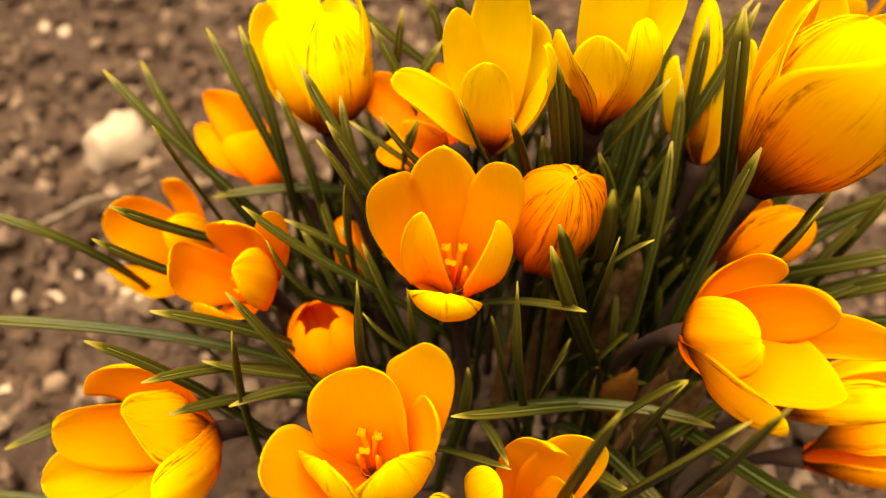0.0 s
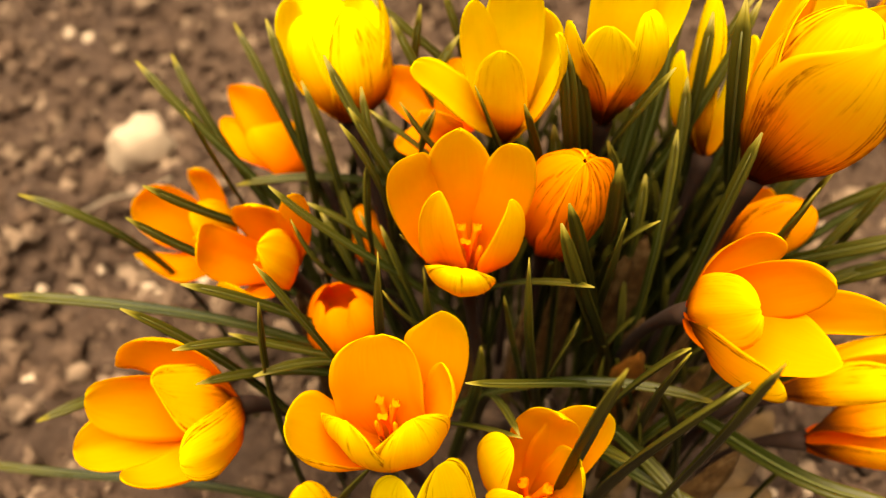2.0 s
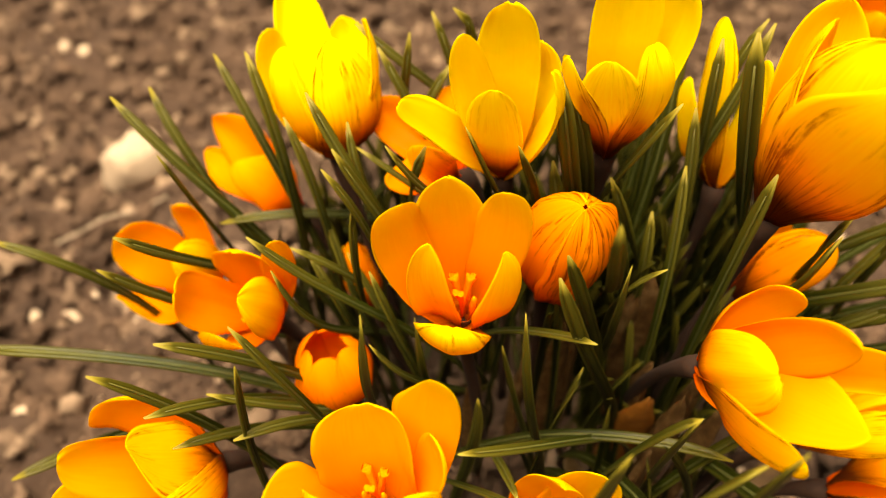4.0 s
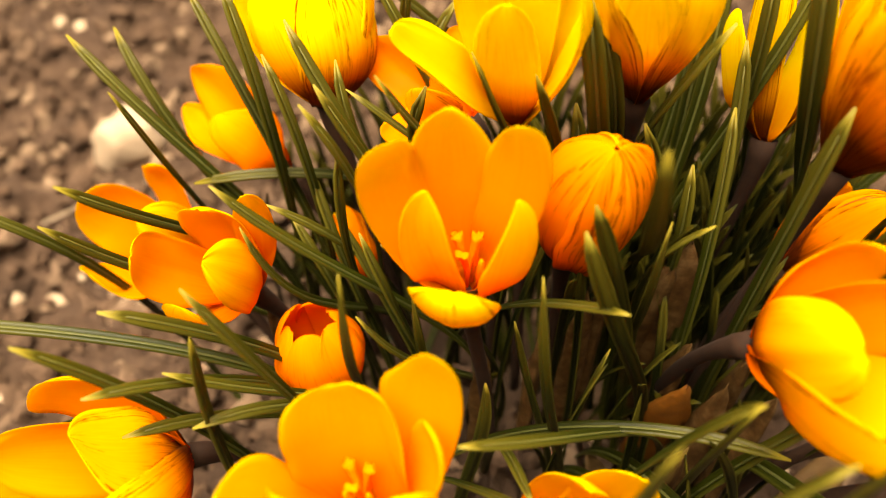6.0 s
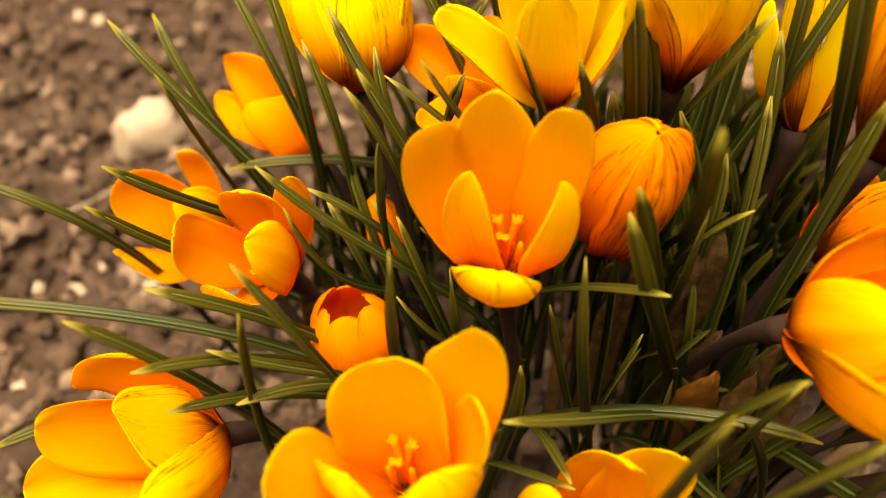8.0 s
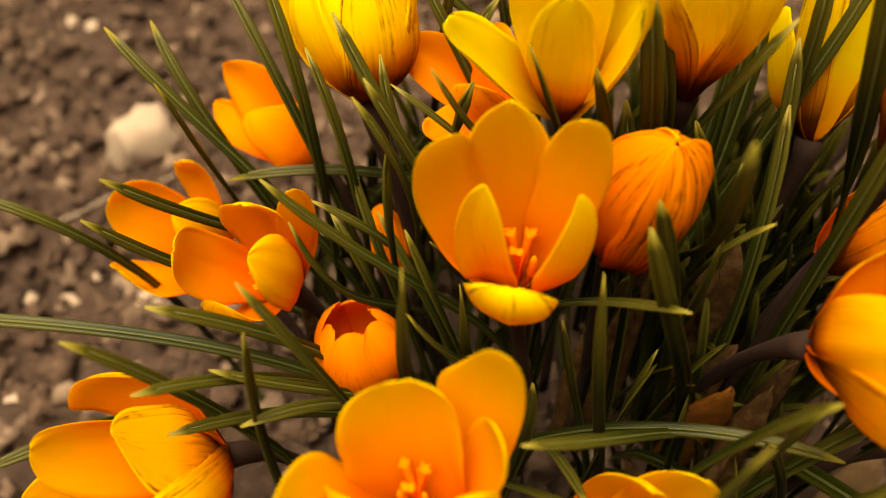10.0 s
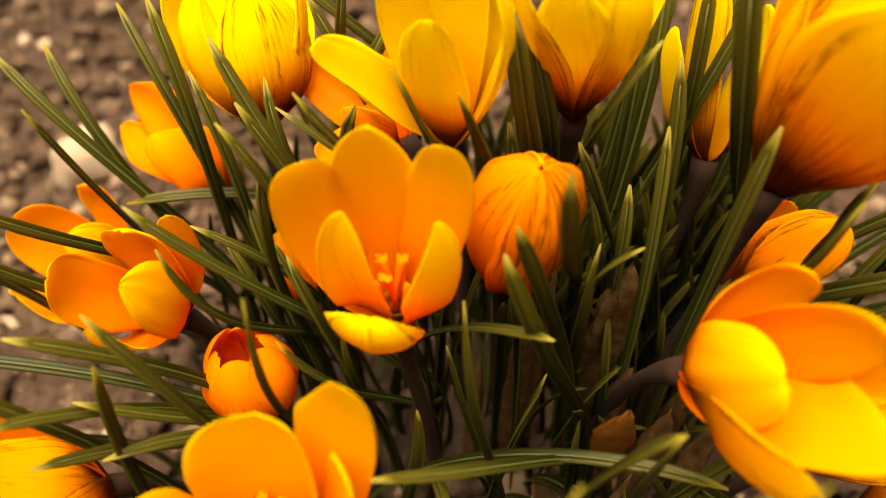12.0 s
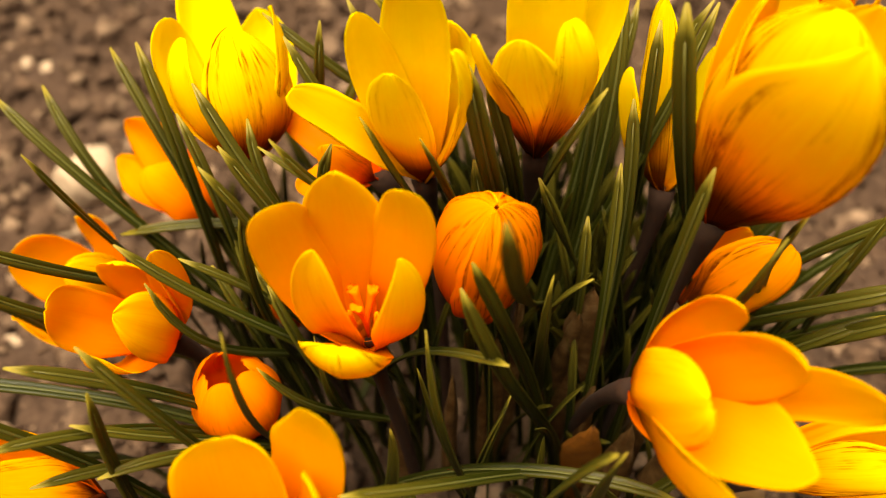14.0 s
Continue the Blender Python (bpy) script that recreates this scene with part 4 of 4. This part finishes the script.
sheath((-0.0403, 0.1333, 0.0653), (-0.0433, 0.1310, 0.1349), 0.0030, "brown papery sheath round a crocus shoot")


def dry_scrap(x, y, length, width, turn, lift, seed):
    """A curled scrap of a withered leaf lying on the soil."""
    s, u = np.linspace(0, 1, 12), np.linspace(-1, 1, 7)
    c, d = math.cos(turn), math.sin(turn)
    half = width / 2 * np.sqrt(np.clip(1 - (2 * s - 1) ** 2, 0.02, 1))
    grid = np.zeros((12, 7, 3))
    for i in range(12):
        for j in range(7):
            a, b = (s[i] - 0.5) * length, u[j] * half[i]
            px, py = x + a * c - b * d, y + a * d + b * c
            grid[i, j] = (px - x, py - y, 0.004 + lift * (s[i] - 0.3) ** 2 + 12 * b * b + 0.002 * noise.noise(Vector((a * 150, b * 150, seed))))
    z = max(ground_height(x + g[0], y + g[1]) - g[2] for g in grid[::3, ::3].reshape(-1, 3)) + 0.002
    uv = np.stack(np.broadcast_arrays(u[None, :] * 0.5 + 0.5, s[:, None]), 2)
    ob = shell("dry_leaf", grid, 0.0004, [DRY, DRY], None, uv)
    ob.location = (x, y, z)
    return tagged(ob, "curled dry brown leaf scrap lying on the soil", "dry leaf", group="dry leaf scraps")


dry_scrap(0.078, 0.088, 0.045, 0.016, 0.3, 0.02, 1)
dry_scrap(0.095, 0.110, 0.034, 0.012, 0.8, 0.03, 3)
dry_scrap(0.058, 0.110, 0.040, 0.010, 1.2, 0.03, 4)
dry_scrap(0.045, 0.100, 0.032, 0.010, 2.2, 0.03, 6)
dry_scrap(-0.030, 0.080, 0.030, 0.012, 0.2, 0.02, 7)


def straw(points):
    path = [np.array((x, y, ground_height(x, y) + 0.005)) for x, y in points]
    foot = path[0].copy()
    ob = tube("straw", [p - foot for p in path], [0.0007] * len(path), [STRAW], None, 6)
    ob.location = foot
    return tagged(ob, "thin dry straw lying on the soil", "straw")



# ---- stones ----
pebble(-0.178, 0.325, 0.0182, 1.00, 3, STONE, "large pale beige stone lying on the brown soil")
pebble(-0.186, 0.230, 0.0065, 0.60, 4, STONE, "small pale stone half sunk in the brown soil")
pebble(-0.202, 0.226, 0.0046, 0.60, 5, STONE, "small pale stone half sunk in the brown soil")
pebble(-0.175, 0.241, 0.0039, 0.60, 6, STONE, "small pale stone half sunk in the brown soil")
pebble(-0.141, 0.217, 0.0078, 0.50, 7, STONE, "small pale stone half sunk in the brown soil")
pebble(-0.184, 0.171, 0.0048, 0.60, 8, STONE, "small pale stone half sunk in the brown soil")
pebble(-0.154, 0.242, 0.0033, 0.60, 9, STONE, "small pale stone half sunk in the brown soil")
pebble(-0.041, 0.143, 0.0032, 0.50, 10, STONE, "small pale stone half sunk in the brown soil")
pebble(0.099, 0.087, 0.0027, 0.70, 11, STONE, "small pale stone half sunk in the brown soil")
pebble(-0.134, 0.131, 0.0035, 0.50, 12, STONE, "small pale stone half sunk in the brown soil")
pebble(-0.180, 0.171, 0.0044, 0.60, 13, STONE, "small pale stone half sunk in the brown soil")
pebble(-0.080, 0.154, 0.0019, 0.50, 14, STONE, "small pale stone half sunk in the brown soil")
pebble(-0.112, 0.214, 0.0031, 0.50, 15, STONE, "small pale stone half sunk in the brown soil")
pebble(-0.265, 0.450, 0.0053, 0.50, 16, STONE, "small pale stone half sunk in the brown soil")
pebble(-0.250, 0.447, 0.0061, 0.50, 17, STONE, "small pale stone half sunk in the brown soil")
pebble(-0.176, 0.452, 0.0046, 0.50, 18, STONE, "small pale stone half sunk in the brown soil")
pebble(-0.103, 0.155, 0.0031, 0.50, 19, STONE, "small pale stone half sunk in the brown soil")
pebble(-0.144, 0.220, 0.0029, 0.50, 20, STONE, "small pale stone half sunk in the brown soil")
pebble(-0.172, 0.241, 0.0026, 0.50, 21, STONE, "small pale stone half sunk in the brown soil")
pebble(0.194, 0.272, 0.0032, 0.50, 22, STONE, "small pale stone half sunk in the brown soil")
pebble(0.098, 0.115, 0.0020, 0.70, 23, STONE, "small pale stone half sunk in the brown soil")
pebble(0.111, 0.107, 0.0024, 0.60, 24, STONE, "small pale stone half sunk in the brown soil")
pebble(0.126, 0.110, 0.0028, 0.70, 25, STONE, "small pale stone half sunk in the brown soil")
pebble(0.042, 0.147, 0.0018, 0.70, 26, STONE, "small pale stone half sunk in the brown soil")
pebble(0.096, 0.123, 0.0015, 0.70, 27, STONE, "small pale stone half sunk in the brown soil")
pebble(0.032, 0.139, 0.0015, 0.70, 28, STONE, "small pale stone half sunk in the brown soil")
straw([(-0.2071, 0.2720), (-0.1996, 0.2826), (-0.1871, 0.2898), (-0.1704, 0.2944), (-0.1543, 0.3020)])
